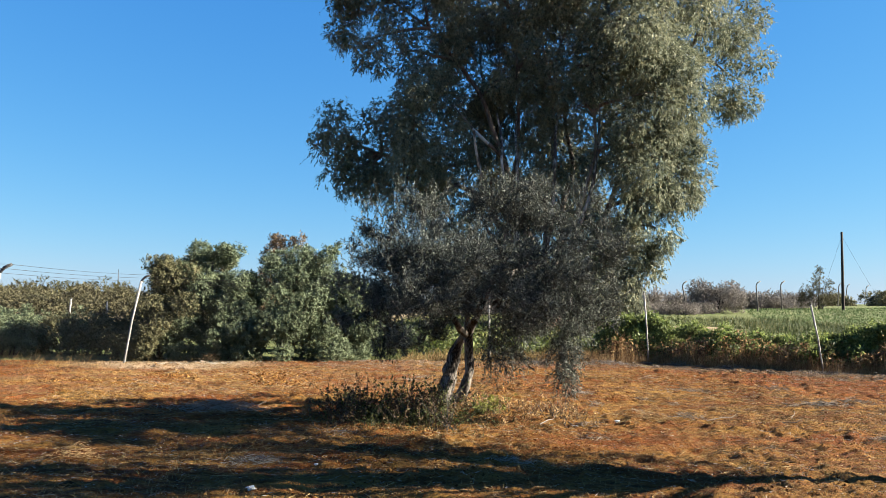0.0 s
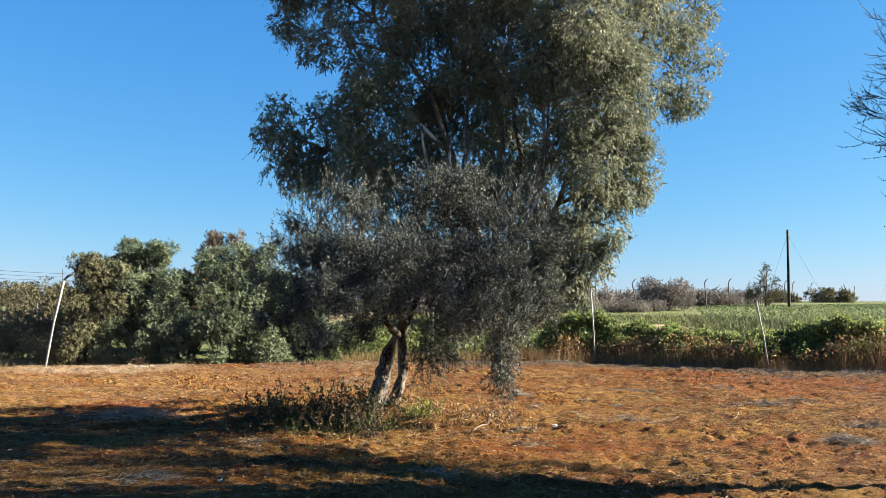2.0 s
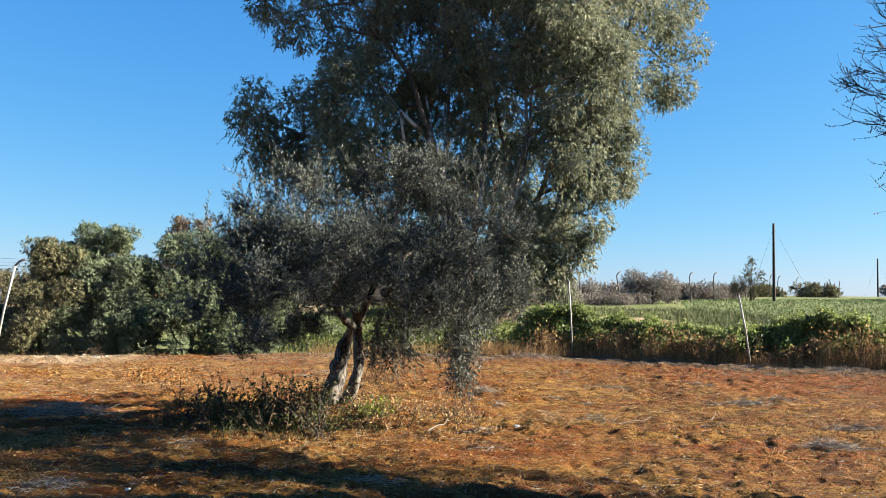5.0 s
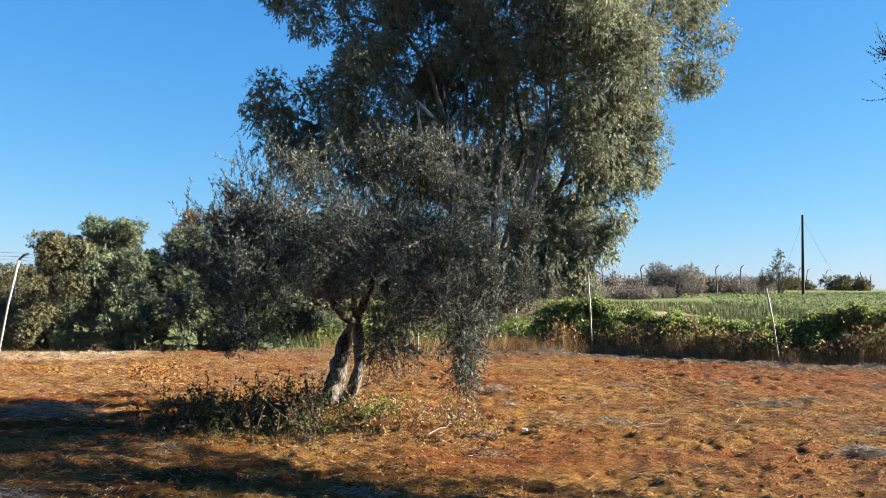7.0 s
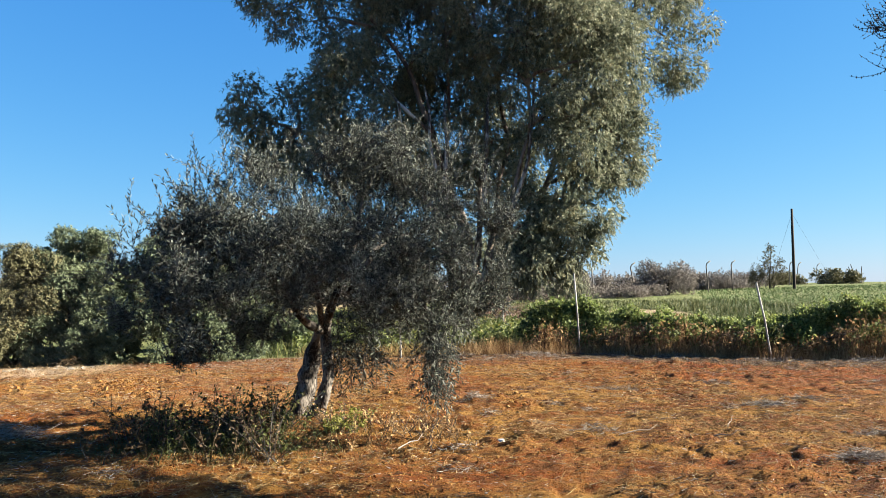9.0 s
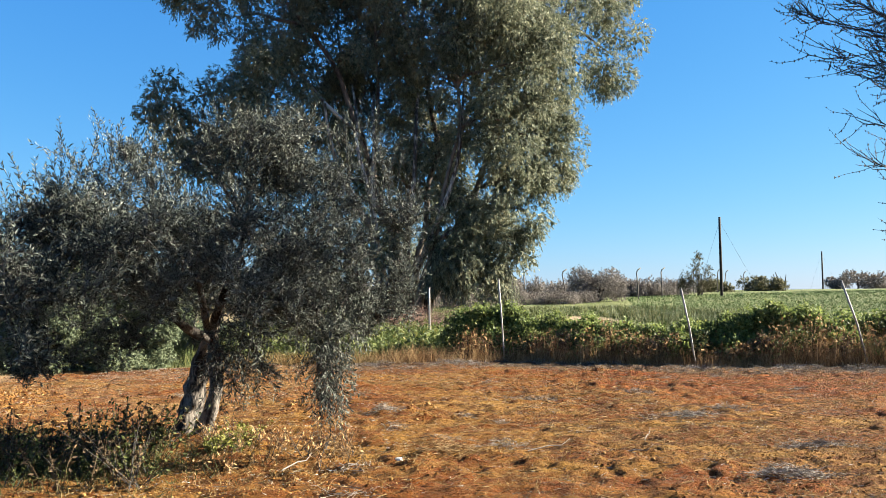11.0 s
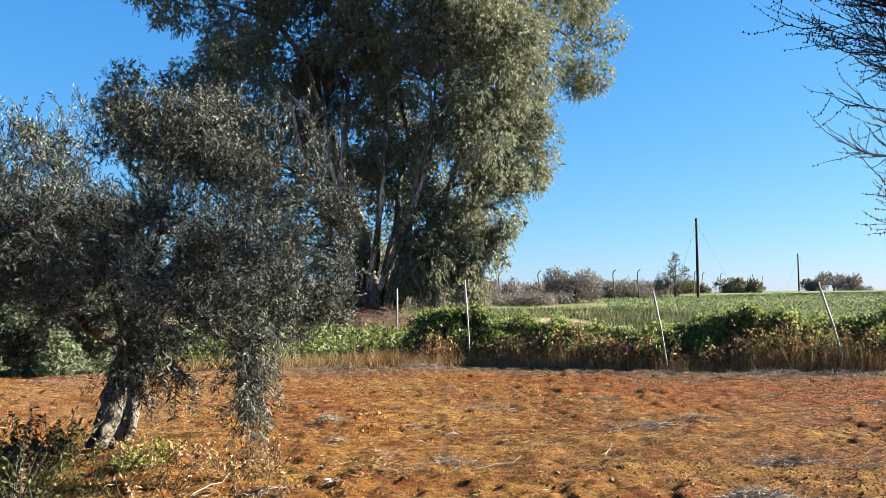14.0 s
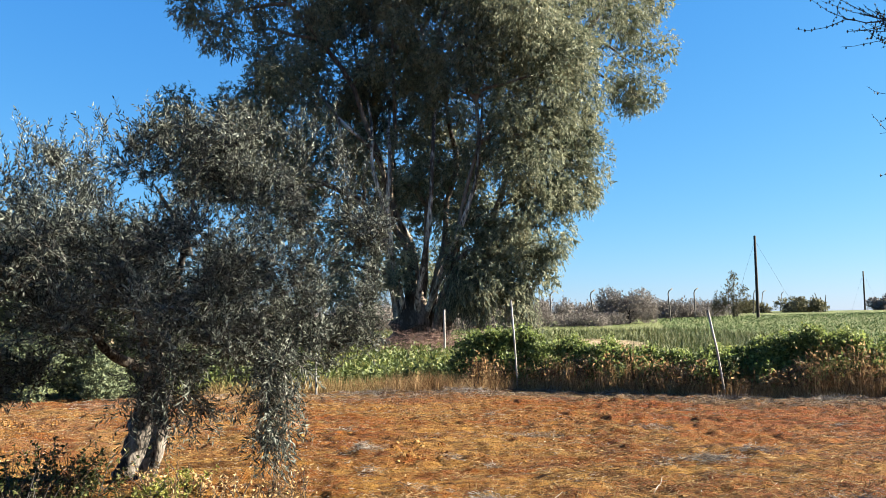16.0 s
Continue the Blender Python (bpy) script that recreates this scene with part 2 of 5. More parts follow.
# ---- ground: one sheet that reaches the horizon ----
def edge(x):
    """Where the bare soil ends and the fence runs, as y over x."""
    return np.interp(x, [-60, -7.4, -3, 5.1, 8.6, 11.8, 20, 80], [18.0, 18.0, 19.2, 20.5, 18.3, 17.4, 16.0, 12.0])


def rise(x, y):
    s = y - edge(x)
    lift = np.interp(s, [0.8, 5, 13, 22, 30, 38, 46, 60, 80, 400], [0, 0.28, 0.57, 0.77, 0.95, 1.21, 1.4, 1.56, 1.71, 1.9])
    x = np.asarray(x, float)
    return lift * (0.3 + 0.7 * step(-9, 2, x)) + 1.2 * step(60, 150, np.asarray(y, float)) * step(-6, -26, x)


def height(x, y):
    x, y = np.asarray(x, float), np.asarray(y, float)
    s = y - edge(x)
    soil = step(1.5, -0.5, s) * step(40, 20, np.hypot(x, y - 8)) * step(1.8, 3.8, y) * step(-16, -10, x) * step(24, 16, x)
    rough = (grain(x, y, 1.9, 3) - 0.5) * 0.05 + (grain(x, y, 0.55, 5) - 0.5) * 0.02
    rough += np.abs(grain(x, y, 0.23, 9) - 0.5) * 0.06 * (0.3 + grain(x, y, 1.3, 8)) + (grain(x, y, 0.12, 11) - 0.5) * 0.035 * (0.4 + grain(x, y, 0.9, 14))
    rough += (grain(x * 0.22 + grain(x, y, 1.5, 18) * 0.3, y, 0.12, 17) - 0.5) * 0.045 * (0.3 + grain(x, y, 1.7, 19))
    # trampled lumps with steep sides, and drag marks that run along the field
    churned = 0.4 + 0.6 * step(0.42, 0.62, grain(x, y, 1.8, 31))
    u = 0.83 * x + 0.55 * y + 0.12 * grain(x, y, 0.31, 38)
    v = 0.83 * y - 0.55 * x + 0.12 * grain(x, y, 0.27, 39)
    lump = step(0.44, 0.7, grain(u, v, 0.19, 33)) * 0.017 + step(0.46, 0.7, grain(u, v, 0.11, 36)) * 0.017 + step(0.48, 0.72, grain(u, v, 0.065, 34)) * 0.012 * step(13.5, 11.5, y)
    rough += churned * lump
    litter = step(-1.6, -0.3, s) * step(1.2, 0.2, s) * 0.05
    mound = 0.05 * np.exp(-((x - 0.3) ** 2 + (y - 10.9) ** 2) / 1.2)
    return rise(x, y) + soil * (rough * 1.12 - 0.013) + litter * grain(x, y, 0.3, 12) + mound


def spaced(lo, a, b, hi, fine):
    mid = np.arange(a, b, fine)
    out = np.geomspace(fine, hi - b, 42) - fine
    back = np.geomspace(fine, a - lo, 42) - fine
    return np.unique(np.concatenate([a - back[::-1], mid, b + out]))


gx, gy = spaced(-2200, -8.5, 14.5, 2200, 0.036), spaced(-1500, 3.8, 13.0, 2600, 0.03)
gy = np.concatenate([gy[gy < 13.0], np.arange(13.0, 21.5, 0.055), spaced(-1500, 3.8, 21.5, 2600, 0.055)[-41:]])
GX, GY = np.meshgrid(gx, gy)
nx, ny = len(gx), len(gy)
gi = (np.arange(ny - 1)[:, None] * nx + np.arange(nx - 1)[None]).reshape(-1, 1)
buf = Buf().add(np.stack([GX, GY, height(GX, GY)], -1), quads=gi + np.array([0, 1, nx + 1, nx]))

M_GROUND = bpy.data.materials.new("orange_soil")
M_GROUND.use_nodes = True
nt = M_GROUND.node_tree
n, l = nt.nodes, nt.links
pb = n["Principled BSDF"]
pb.inputs["Roughness"].default_value, pb.inputs["Specular IOR Level"].default_value = 0.95, 0.1
geo = n.new("ShaderNodeNewGeometry")


def tex(size, detail=4, rough=0.6, stretch=None):
    t = n.new("ShaderNodeTexNoise")
    t.inputs["Scale"].default_value, t.inputs["Detail"].default_value, t.inputs["Roughness"].default_value = 1 / size, detail, rough
    if stretch:
        s = n.new("ShaderNodeVectorMath")
        s.operation = "MULTIPLY"
        s.inputs[1].default_value = stretch
        l.new(geo.outputs["Position"], s.inputs[0])
        l.new(s.outputs[0], t.inputs["Vector"])
    else:
        l.new(geo.outputs["Position"], t.inputs["Vector"])
    return t.outputs[0]


def rampval(value, a, b, ca, cb):
    r = n.new("ShaderNodeValToRGB")
    r.color_ramp.elements[0].position, r.color_ramp.elements[1].position = a, b
    r.color_ramp.elements[0].color, r.color_ramp.elements[1].color = (*ca, 1), (*cb, 1)
    l.new(value, r.inputs[0])
    return r.outputs[0]


def blend(fac, a, b):
    m = n.new("ShaderNodeMix")
    m.data_type = "RGBA"
    l.new(fac, m.inputs[0])
    l.new(a, m.inputs[6])
    l.new(b, m.inputs[7])
    return m.outputs[2]


def math2(op, a, b):
    m = n.new("ShaderNodeMath")
    m.operation = op
    for i, v in enumerate((a, b)):
        if isinstance(v, (int, float)):
            m.inputs[i].default_value = v
        else:
            l.new(v, m.inputs[i])
    return m.outputs[0]


cover = n.new("ShaderNodeVertexColor")
cover.layer_name = "cover"
split = n.new("ShaderNodeSeparateColor")
l.new(cover.outputs[0], split.inputs[0])
soil = rampval(math2("ADD", math2("MULTIPLY", tex(0.9, 6, 0.7, (0.6, 1, 1)), 0.6), math2("MULTIPLY", tex(0.17, 6, 0.75, (0.6, 1, 1)), 0.4)), 0.43, 0.57, (0.109, 0.0268, 0.00342), (0.235, 0.128, 0.028))
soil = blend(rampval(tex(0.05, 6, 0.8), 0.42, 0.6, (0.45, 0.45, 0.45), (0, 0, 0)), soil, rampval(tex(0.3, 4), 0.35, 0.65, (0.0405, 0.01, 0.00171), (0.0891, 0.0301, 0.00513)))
soil = blend(rampval(tex(0.022, 5, 0.75), 0.52, 0.64, (0, 0, 0), (0.85, 0.85, 0.85)), soil, rampval(tex(0.5, 4), 0.35, 0.65, (0.154, 0.0711, 0.0162), (0.219, 0.138, 0.0513)))
soil = blend(math2("MULTIPLY", split.outputs[0], rampval(tex(0.25, 4), 0.3, 0.55, (0.3, 0.3, 0.3), (1, 1, 1))), soil, rampval(tex(0.09, 5, 0.7, (0.5, 1, 1)), 0.35, 0.65, (0.0688, 0.0126, 0.00171), (0.19, 0.0418, 0.00427)))
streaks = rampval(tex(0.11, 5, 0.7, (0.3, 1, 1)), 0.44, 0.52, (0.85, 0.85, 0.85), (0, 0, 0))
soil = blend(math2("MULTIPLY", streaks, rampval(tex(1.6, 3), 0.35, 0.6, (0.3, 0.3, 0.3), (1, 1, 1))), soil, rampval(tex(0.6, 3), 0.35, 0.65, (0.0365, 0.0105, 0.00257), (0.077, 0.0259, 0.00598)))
strawy = rampval(tex(0.035, 5, 0.75, (1, 2.2, 1)), 0.52, 0.62, (0, 0, 0), (0.8, 0.8, 0.8))
# near-black cracks and pits, their small shade put into the soil colour
shaded_cracks = rampval(tex(0.075, 5, 0.7, (0.3, 1, 1)), 0.38, 0.42, (0.85, 0.85, 0.85), (0, 0, 0))
soil = blend(math2("MULTIPLY", shaded_cracks, rampval(tex(0.7, 3), 0.35, 0.6, (0.45, 0.45, 0.45), (1, 1, 1))), soil, rampval(tex(0.3, 3), 0.35, 0.65, (0.0125, 0.00485, 0.00214), (0.0313, 0.0134, 0.00547)))
soil = blend(math2("MULTIPLY", strawy, rampval(tex(0.8, 3), 0.35, 0.65, (0.15, 0.15, 0.15), (1, 1, 1))), soil, rampval(tex(0.015, 2), 0.3, 0.7, (0.0744, 0.0471, 0.0186), (0.149, 0.108, 0.0538)))
grey = rampval(tex(0.03, 5, 0.75), 0.35, 0.65, (0.0278, 0.0167, 0.0103), (0.0834, 0.0605, 0.0417))
soil = blend(math2("MULTIPLY", split.outputs[1], rampval(tex(0.12, 4), 0.3, 0.55, (0.2, 0.2, 0.2), (1, 1, 1))), soil, grey)
beyond = rampval(tex(1.4, 5), 0.35, 0.68, (0.062, 0.0806, 0.0279), (0.1302, 0.1364, 0.0558))
colour = blend(split.outputs[2], soil, beyond)
sandmask = n.new("ShaderNodeAttribute")
sandmask.attribute_name = "sand"
colour = blend(sandmask.outputs["Fac"], colour, rampval(tex(0.5, 5), 0.3, 0.7, (0.15, 0.1, 0.055), (0.29, 0.22, 0.15)))
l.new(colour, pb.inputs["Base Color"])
bp = n.new("ShaderNodeBump")
bp.inputs["Strength"].default_value, bp.inputs["Distance"].default_value = 1.0, 0.08
l.new(math2("ADD", tex(0.05, 6, 0.75, (0.5, 1, 1)), math2("MULTIPLY", tex(0.014, 3, 0.7), 0.4)), bp.inputs["Height"])
l.new(bp.outputs[0], pb.inputs["Normal"])

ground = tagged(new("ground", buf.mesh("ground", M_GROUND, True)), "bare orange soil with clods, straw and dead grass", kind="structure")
S = (GY - edge(GX)).ravel()
fx, fy = GX.ravel(), GY.ravel()
red = np.maximum(step(0.5, 0.72, grain(fx, fy, 1.7, 21)) * 0.6, step(-6, -4, S + grain(fx, fy, 1.1, 23)) * step(-0.7, -1.8, S) * step(2.5, 6, fx) * (0.55 + 0.45 * grain(fx, fy, 0.8, 24)))
litter = step(-1.9, -0.6, S + grain(fx, fy, 0.6, 22) * 0.8) * step(1.4, 0.6, S) * (0.25 * step(-5, -2, fx) + 0.75 * step(0.5, 3.5, fx))
green = step(0.2, 1.4, S)
sand = np.maximum(step(1.9, 0.7, np.hypot((fx + 6.4) / 1.6, fy - 18.1)) * 0.85 * step(0.6, 0.2, S - 0.3),
                  step(2.6, 1.2, np.hypot((fx - 9.3) / 0.85, (fy - 30.6) / 1.6)) * 0.95)
sand = np.maximum(sand, step(4.5, 2.5, np.hypot((fx - 4.8) / 1.2, fy - 29.5)) * 0.85)
sand = np.maximum(sand, step(2.5, -0.5, fx) * step(-8, -5, S) * step(0, -0.7, S) * (0.02 + 0.12 * step(0.35, 0.6, grain(fx, fy, 0.4, 25))))
sand = np.maximum(sand, step(30, 24, np.hypot((fx + 30) / 1.4, fy - 58)) * 0.7)
col = ground.data.color_attributes.new("cover", "FLOAT_COLOR", "POINT")
col.data.foreach_set("color", np.stack([red, litter, green, np.ones_like(red)], -1).astype(np.float32).ravel())
att = ground.data.attributes.new("sand", "FLOAT", "POINT")
att.data.foreach_set("value", sand.astype(np.float32))


def on_ground(x, y):
    return np.stack([x, y, height(x, y)], -1)


# ---- trees and shrubs ----
def bent(a, b, sag=0.0, steps=6, wobble=0.0):
    """A polyline from a to b that bows by sag and wanders a little."""
    a, b = np.asarray(a, float), np.asarray(b, float)
    u = np.linspace(0, 1, steps)[:, None]
    p = a + (b - a) * u
    p[:, 2] += sag * 4 * (u * (1 - u))[:, 0]
    w = rng.normal(size=(steps, 3)) * wobble
    w[0] = w[-1] = 0
    return p + w


def sprays(twigs, leaf_buf, base, way, length, per, leaf, width, droop, splay=0.9, thick=0.004, hang=0.0, face=None):
    """Twigs from base with leaves all along them. droop bends the twig down, hang turns the leaves down."""
    n = len(base)
    way, length = unit(way), np.broadcast_to(length, n)
    u = (np.arange(per) + 0.6) / per
    down = np.array([0, 0, -1.0])

    def along(t):
        return base[:, None] + way[:, None] * (length[:, None] * t)[:, :, None] + down * (droop * length[:, None] * t ** 2)[:, :, None]

    at = along(np.broadcast_to(u, (n, per))).reshape(-1, 3)
    tangent = unit(way[:, None] + down * (2 * droop * u)[None, :, None]).reshape(-1, 3)
    perp = unit(np.cross(tangent, rng.normal(size=(n * per, 3))))
    d = tangent * (1 - 0.5 * splay) + perp * splay + down * hang
    leaf_buf.leaves(at, d, leaf * rng.uniform(0.65, 1.25, n * per), width * rng.uniform(0.7, 1.2, n * per), face=None if face is None else np.repeat(face, per, 0))
    if twigs is not None:
        p = along(np.broadcast_to(np.array([0, 0.5, 0.95]), (n, 3)))
        twigs.tubes(p, np.array([thick, thick * 0.75, thick * 0.35])[None], 3, cap=False)


def in_lobes(lobes, count, inner=0.45, flat=1.0):
    """Places in ellipsoidal lobes (x, y, z, r), most near their skins, and the way out at each."""
    lobes = np.asarray(lobes, float)
    share = lobes[:, 3] ** 2
    pick = rng.choice(len(lobes), count, p=share / share.sum())
    out = unit(rng.normal(size=(count, 3)))
    r = lobes[pick, 3] * rng.uniform(inner ** 2, 1, count) ** 0.5
    # an uneven skin
    r *= 0.78 + 0.45 * grain(out[:, 0] * 2 + pick * 3.1, out[:, 2] * 2 + out[:, 1] * 1.3, 0.6, 41)
    return lobes[pick, :3] + out * r[:, None] * np.array([1, 1, flat]), out


def clumps(lobes, each=9, size=0.42, out_at=0.72):
    """Smaller masses of foliage over the skin of each lobe."""
    made = []
    for x, y, z, r in lobes:
        for d in unit(rng.normal(size=(each, 3))):
            made.append((*(np.array([x, y, z]) + d * r * out_at * rng.uniform(0.8, 1.15)), r * size * rng.uniform(0.7, 1.25)))
    return made


# the olive tree
OX, OY = 0.42, 11.3
olive = thing("olive_tree", "silver-grey olive tree with two leaning stems in bare soil", "tree", (OX, OY, float(height(OX, OY))))
LOBES_OLIVE = [
    (-0.75, -0.1, 2.0, 0.75), (-1.15, 0.3, 1.5, 0.6), (-0.5, -0.4, 2.5, 0.45), (0.5, 0.1, 2.65, 0.6), (1.0, 0.2, 2.35, 0.75),
    (1.45, -0.1, 1.8, 0.72), (0.6, -0.8, 1.85, 0.75), (-0.2, -0.9, 1.9, 0.65), (0.3, 0.9, 2.0, 0.85), (1.1, 0.9, 1.6, 0.75),
    (-0.7, 0.9, 1.75, 0.7), (1.35, -0.5, 1.5, 0.45), (1.28, -0.3, 1.0, 0.2), (-0.9, -0.6, 1.25, 0.5), (0.45, -0.3, 2.92, 0.36), (0.85, -0.3, 2.75, 0.4),
    (0.8, -0.6, 1.68, 0.42), (1.75, 0.3, 1.45, 0.5), (-1.3, -0.2, 1.9, 0.5), (-1.0, -0.1, 2.3, 0.45), (-0.5, 0.3, 1.8, 0.55), (0.2, -1.45, 1.95, 0.5), (0.8, 1.45, 1.8, 0.7), (-0.3, 1.5, 1.8, 0.65), (-0.6, -1.35, 1.75, 0.45), (0.9, -1.3, 1.75, 0.5), (1.5, -0.1, 2.65, 0.5), (1.15, 0.1, 2.85, 0.42), (1.85, -0.1, 2.1, 0.5), (-1.3, 0.2, 1.15, 0.45), (-0.8, 0.3, 1.15, 0.4), (-1.6, 0.1, 1.45, 0.42), (1.9, 0.1, 1.6, 0.4),
]


def stem(pts, radii, sides=12, knots=0.12):
    """A knotty tapered stem."""
    b = Buf()
    pts = np.asarray(pts, float)
    t = np.linspace(0, 1, len(pts))
    f = np.linspace(0, 1, len(pts) * 5)
    p = np.stack([np.interp(f, t, pts[:, k]) for k in range(3)], -1)
    k = np.ones(5) / 5
    for c in range(3):
        p[2:-2, c] = np.convolve(p[:, c], k, "valid")
    r = np.interp(f, t, radii)
    b.tubes(p[None], r[None], sides)
    v = b.v[0].reshape(len(p), sides, 3)
    mid = p[:, None]
    lump = 1 + knots * (grain(np.arange(sides)[None] * 1.3 + 7 * f[:, None], f[:, None] * 9 + 0 * v[..., 0], 1.0, int(radii[0] * 1e4)) - 0.5) * 3
    b.v[0] = (mid + (v - mid) * lump[..., None]).reshape(-1, 3)
    return b


part("trunk", stem([(-0.3, 0.36, -0.12), (-0.28, 0.36, 0.06), (-0.23, 0.37, 0.28), (-0.18, 0.36, 0.52), (-0.09, 0.25, 0.83), (0.02, -0.08, 1.03)], [0.19, 0.14, 0.115, 0.088, 0.068, 0.055], 14, 0.32), M_OBARK, olive, "gnarled leaning trunk with pale split bark", True)
part("trunk", stem([(-0.09, 0.14, -0.12), (-0.06, 0.12, 0.03), (0.04, 0.05, 0.28), (0.1, 0.0, 0.48), (0.09, -0.03, 0.8), (0.07, -0.1, 1.03), (0.16, -0.38, 1.22), (0.32, -0.65, 1.55), (0.5, -0.85, 2.0), (0.6, -0.85, 2.6)], [0.12, 0.082, 0.066, 0.062, 0.058, 0.056, 0.045, 0.036, 0.024, 0.008], 12, 0.25), M_OBARK, olive, "dark slender second trunk", True)
part("limb", stem([(0.05, -0.1, 1.02), (-0.02, -0.45, 1.08), (-0.09, -0.85, 1.2), (-0.16, -1.0, 1.35), (-0.3, -1.1, 1.65), (-0.6, -1.2, 2.0)], [0.05, 0.045, 0.04, 0.032, 0.022, 0.01], 9, 0.2), M_OBARK, olive, "crooked limb with a pale cut", True)
part("limb", stem([(0.05, -0.1, 1.0), (0.06, -0.45, 1.3), (0.04, -0.75, 1.75), (-0.1, -0.8, 2.3)], [0.04, 0.035, 0.026, 0.01], 9, 0.2), M_OBARK, olive, smooth=True)
CROWN = np.array([0.0, -0.9, 0.0])


def leaning(places):
    """The crown's far end swings forward from the stems and is drawn together a little."""
    made = []
    for x, y, z, *r in places:
        f = min(1.0, max(0.0, (0.1 - x) / 1.2))
        made.append((x + 0.34 * f, y - 1.45 * f, z + (1.5 - z) * 0.33 * f, *[v * (1 - 0.1 * f) for v in r]))
    return made


# the end of the crown that stands up high behind the leaning side
HIGH_END = [(-1.15, 0.35, 2.6, 0.38), (-0.8, 0.3, 2.75, 0.34), (-0.4, 0.2, 2.75, 0.34), (-1.3, 0.3, 2.2, 0.4)]
OLIVE_LIMBS = [(-0.1, 0.1, 1.6, -1.1, 0.35, 2.6), (0.4, 0.2, 1.45, 1.3, -0.2, 1.9), (0.5, 0.05, 1.6, 1.1, 0.6, 2.1), (0.45, 0.02, 1.4, 0.6, -0.7, 1.8), (0.0, 0.1, 1.75, -0.8, 0.4, 1.8), (0.05, 0.1, 1.6, -0.2, 0.8, 1.9), (0.55, 0.05, 2.0, 0.25, 0.0, 2.6), (-0.15, 0.1, 2.1, -0.6, -0.2, 2.3), (0.9, -0.1, 1.6, 1.45, -0.5, 1.0)]
for a in OLIVE_LIMBS:
    part("limb", stem(bent(CROWN + a[:3], CROWN + (a[3:] if a[5] > 2.55 else leaning([a[3:]])[0]), 0.08, 6, 0.04), np.linspace(0.032, 0.006, 6), 7), M_OBARK, olive, smooth=True)
twigs, foliage = Buf(), Buf()
at, out = in_lobes(clumps(leaning(LOBES_OLIVE) + HIGH_END, 8, 0.36, 0.72), 10000, 0.35)
# gaps where the sky shows through, widest in the upper crown
gap = grain(at[:, 0] + 0.5 * at[:, 1], at[:, 2] - 0.3 * at[:, 1], 0.42, 81)
open_up = np.clip((at[:, 2] - 1.0) / 1.1, 0, 1) * np.clip((1.1 - at[:, 0]) / 0.8, 0.25, 1)
keep = gap > 0.22 + 0.25 * open_up
at, out = at[keep], out[keep]
way = out * 0.8 + np.array([0, 0, 0.7]) + rng.normal(size=at.shape) * 0.45
sprays(twigs, foliage, at + CROWN - unit(way) * 0.12, way, rng.uniform(0.14, 0.3, len(at)), 20, 0.042, 0.0118, 0.12, 0.7, 0.003, face=out)
# boughs that hang nearly to the soil, and long shoots on top
hz = rng.uniform(0.5, 1.25, 170)
at = np.stack([1.33 + rng.normal(size=170) * (0.05 + 0.12 * (hz - 0.5)), -0.5 + rng.uniform(-0.15, 0.15, 170), hz], -1)
sprays(twigs, foliage, at + CROWN + [0.0, 0.0, 0.04], rng.normal(size=at.shape) * 0.4 + [0.05, 0, -0.6], 0.24, 15, 0.06, 0.0135, 0.3, 0.7, 0.003)
at = np.stack([rng.uniform(0.3, 0.75, 150), rng.uniform(-0.6, 0.1, 150), rng.uniform(0.7, 1.25, 150)], -1)
sprays(twigs, foliage, at + CROWN, rng.normal(size=at.shape) * 0.5 + [0.1, 0, -0.4], 0.3, 14, 0.06, 0.013, 0.3, 0.7, 0.003)
at, out = in_lobes(leaning([(-1.0, -0.2, 2.45, 0.4), (-0.4, -0.3, 2.4, 0.4), (0.25, -0.2, 2.75, 0.3), (0.9, -0.2, 2.55, 0.35), (-1.35, 0, 2.2, 0.35)]) + HIGH_END[:3], 150, 0.2)
sprays(twigs, foliage, at + CROWN, rng.normal(size=at.shape) * 0.35 + [0, 0, 1], rng.uniform(0.2, 0.36, 150), 20, 0.046, 0.012, 0.05, 0.65, 0.003)
at = np.stack([rng.uniform(0.38, 0.8, 80), rng.uniform(-0.95, -0.5, 80), rng.uniform(0.95, 1.5, 80)], -1)
sprays(twigs, foliage, at + CROWN, rng.normal(size=at.shape) * 0.6 + [0.05, -0.1, -0.3], 0.26, 14, 0.056, 0.0135, 0.25, 0.75, 0.003)
at, out = in_lobes(leaning([(-0.6, -0.1, 2.6, 0.3), (0.35, -0.4, 2.78, 0.35), (0.5, -0.2, 2.75, 0.3), (1.2, 0.0, 2.55, 0.35), (-1.45, -0.2, 2.05, 0.35), (1.6, -0.1, 2.8, 0.3), (1.9, -0.2, 2.4, 0.3)]), 200, 0.2)
sprays(twigs, foliage, at + CROWN, out * 0.5 + rng.normal(size=at.shape) * 0.4 + [0, 0, 0.8], rng.uniform(0.18, 0.36, 200), 20, 0.044, 0.012, 0.05, 0.65, 0.003)
part("twig_mass", twigs, M_TWIG, olive, "thin grey twigs", kind="stuff")
part("foliage", foliage, M_OLIVE, olive, "narrow silver-green olive leaves", kind="stuff")

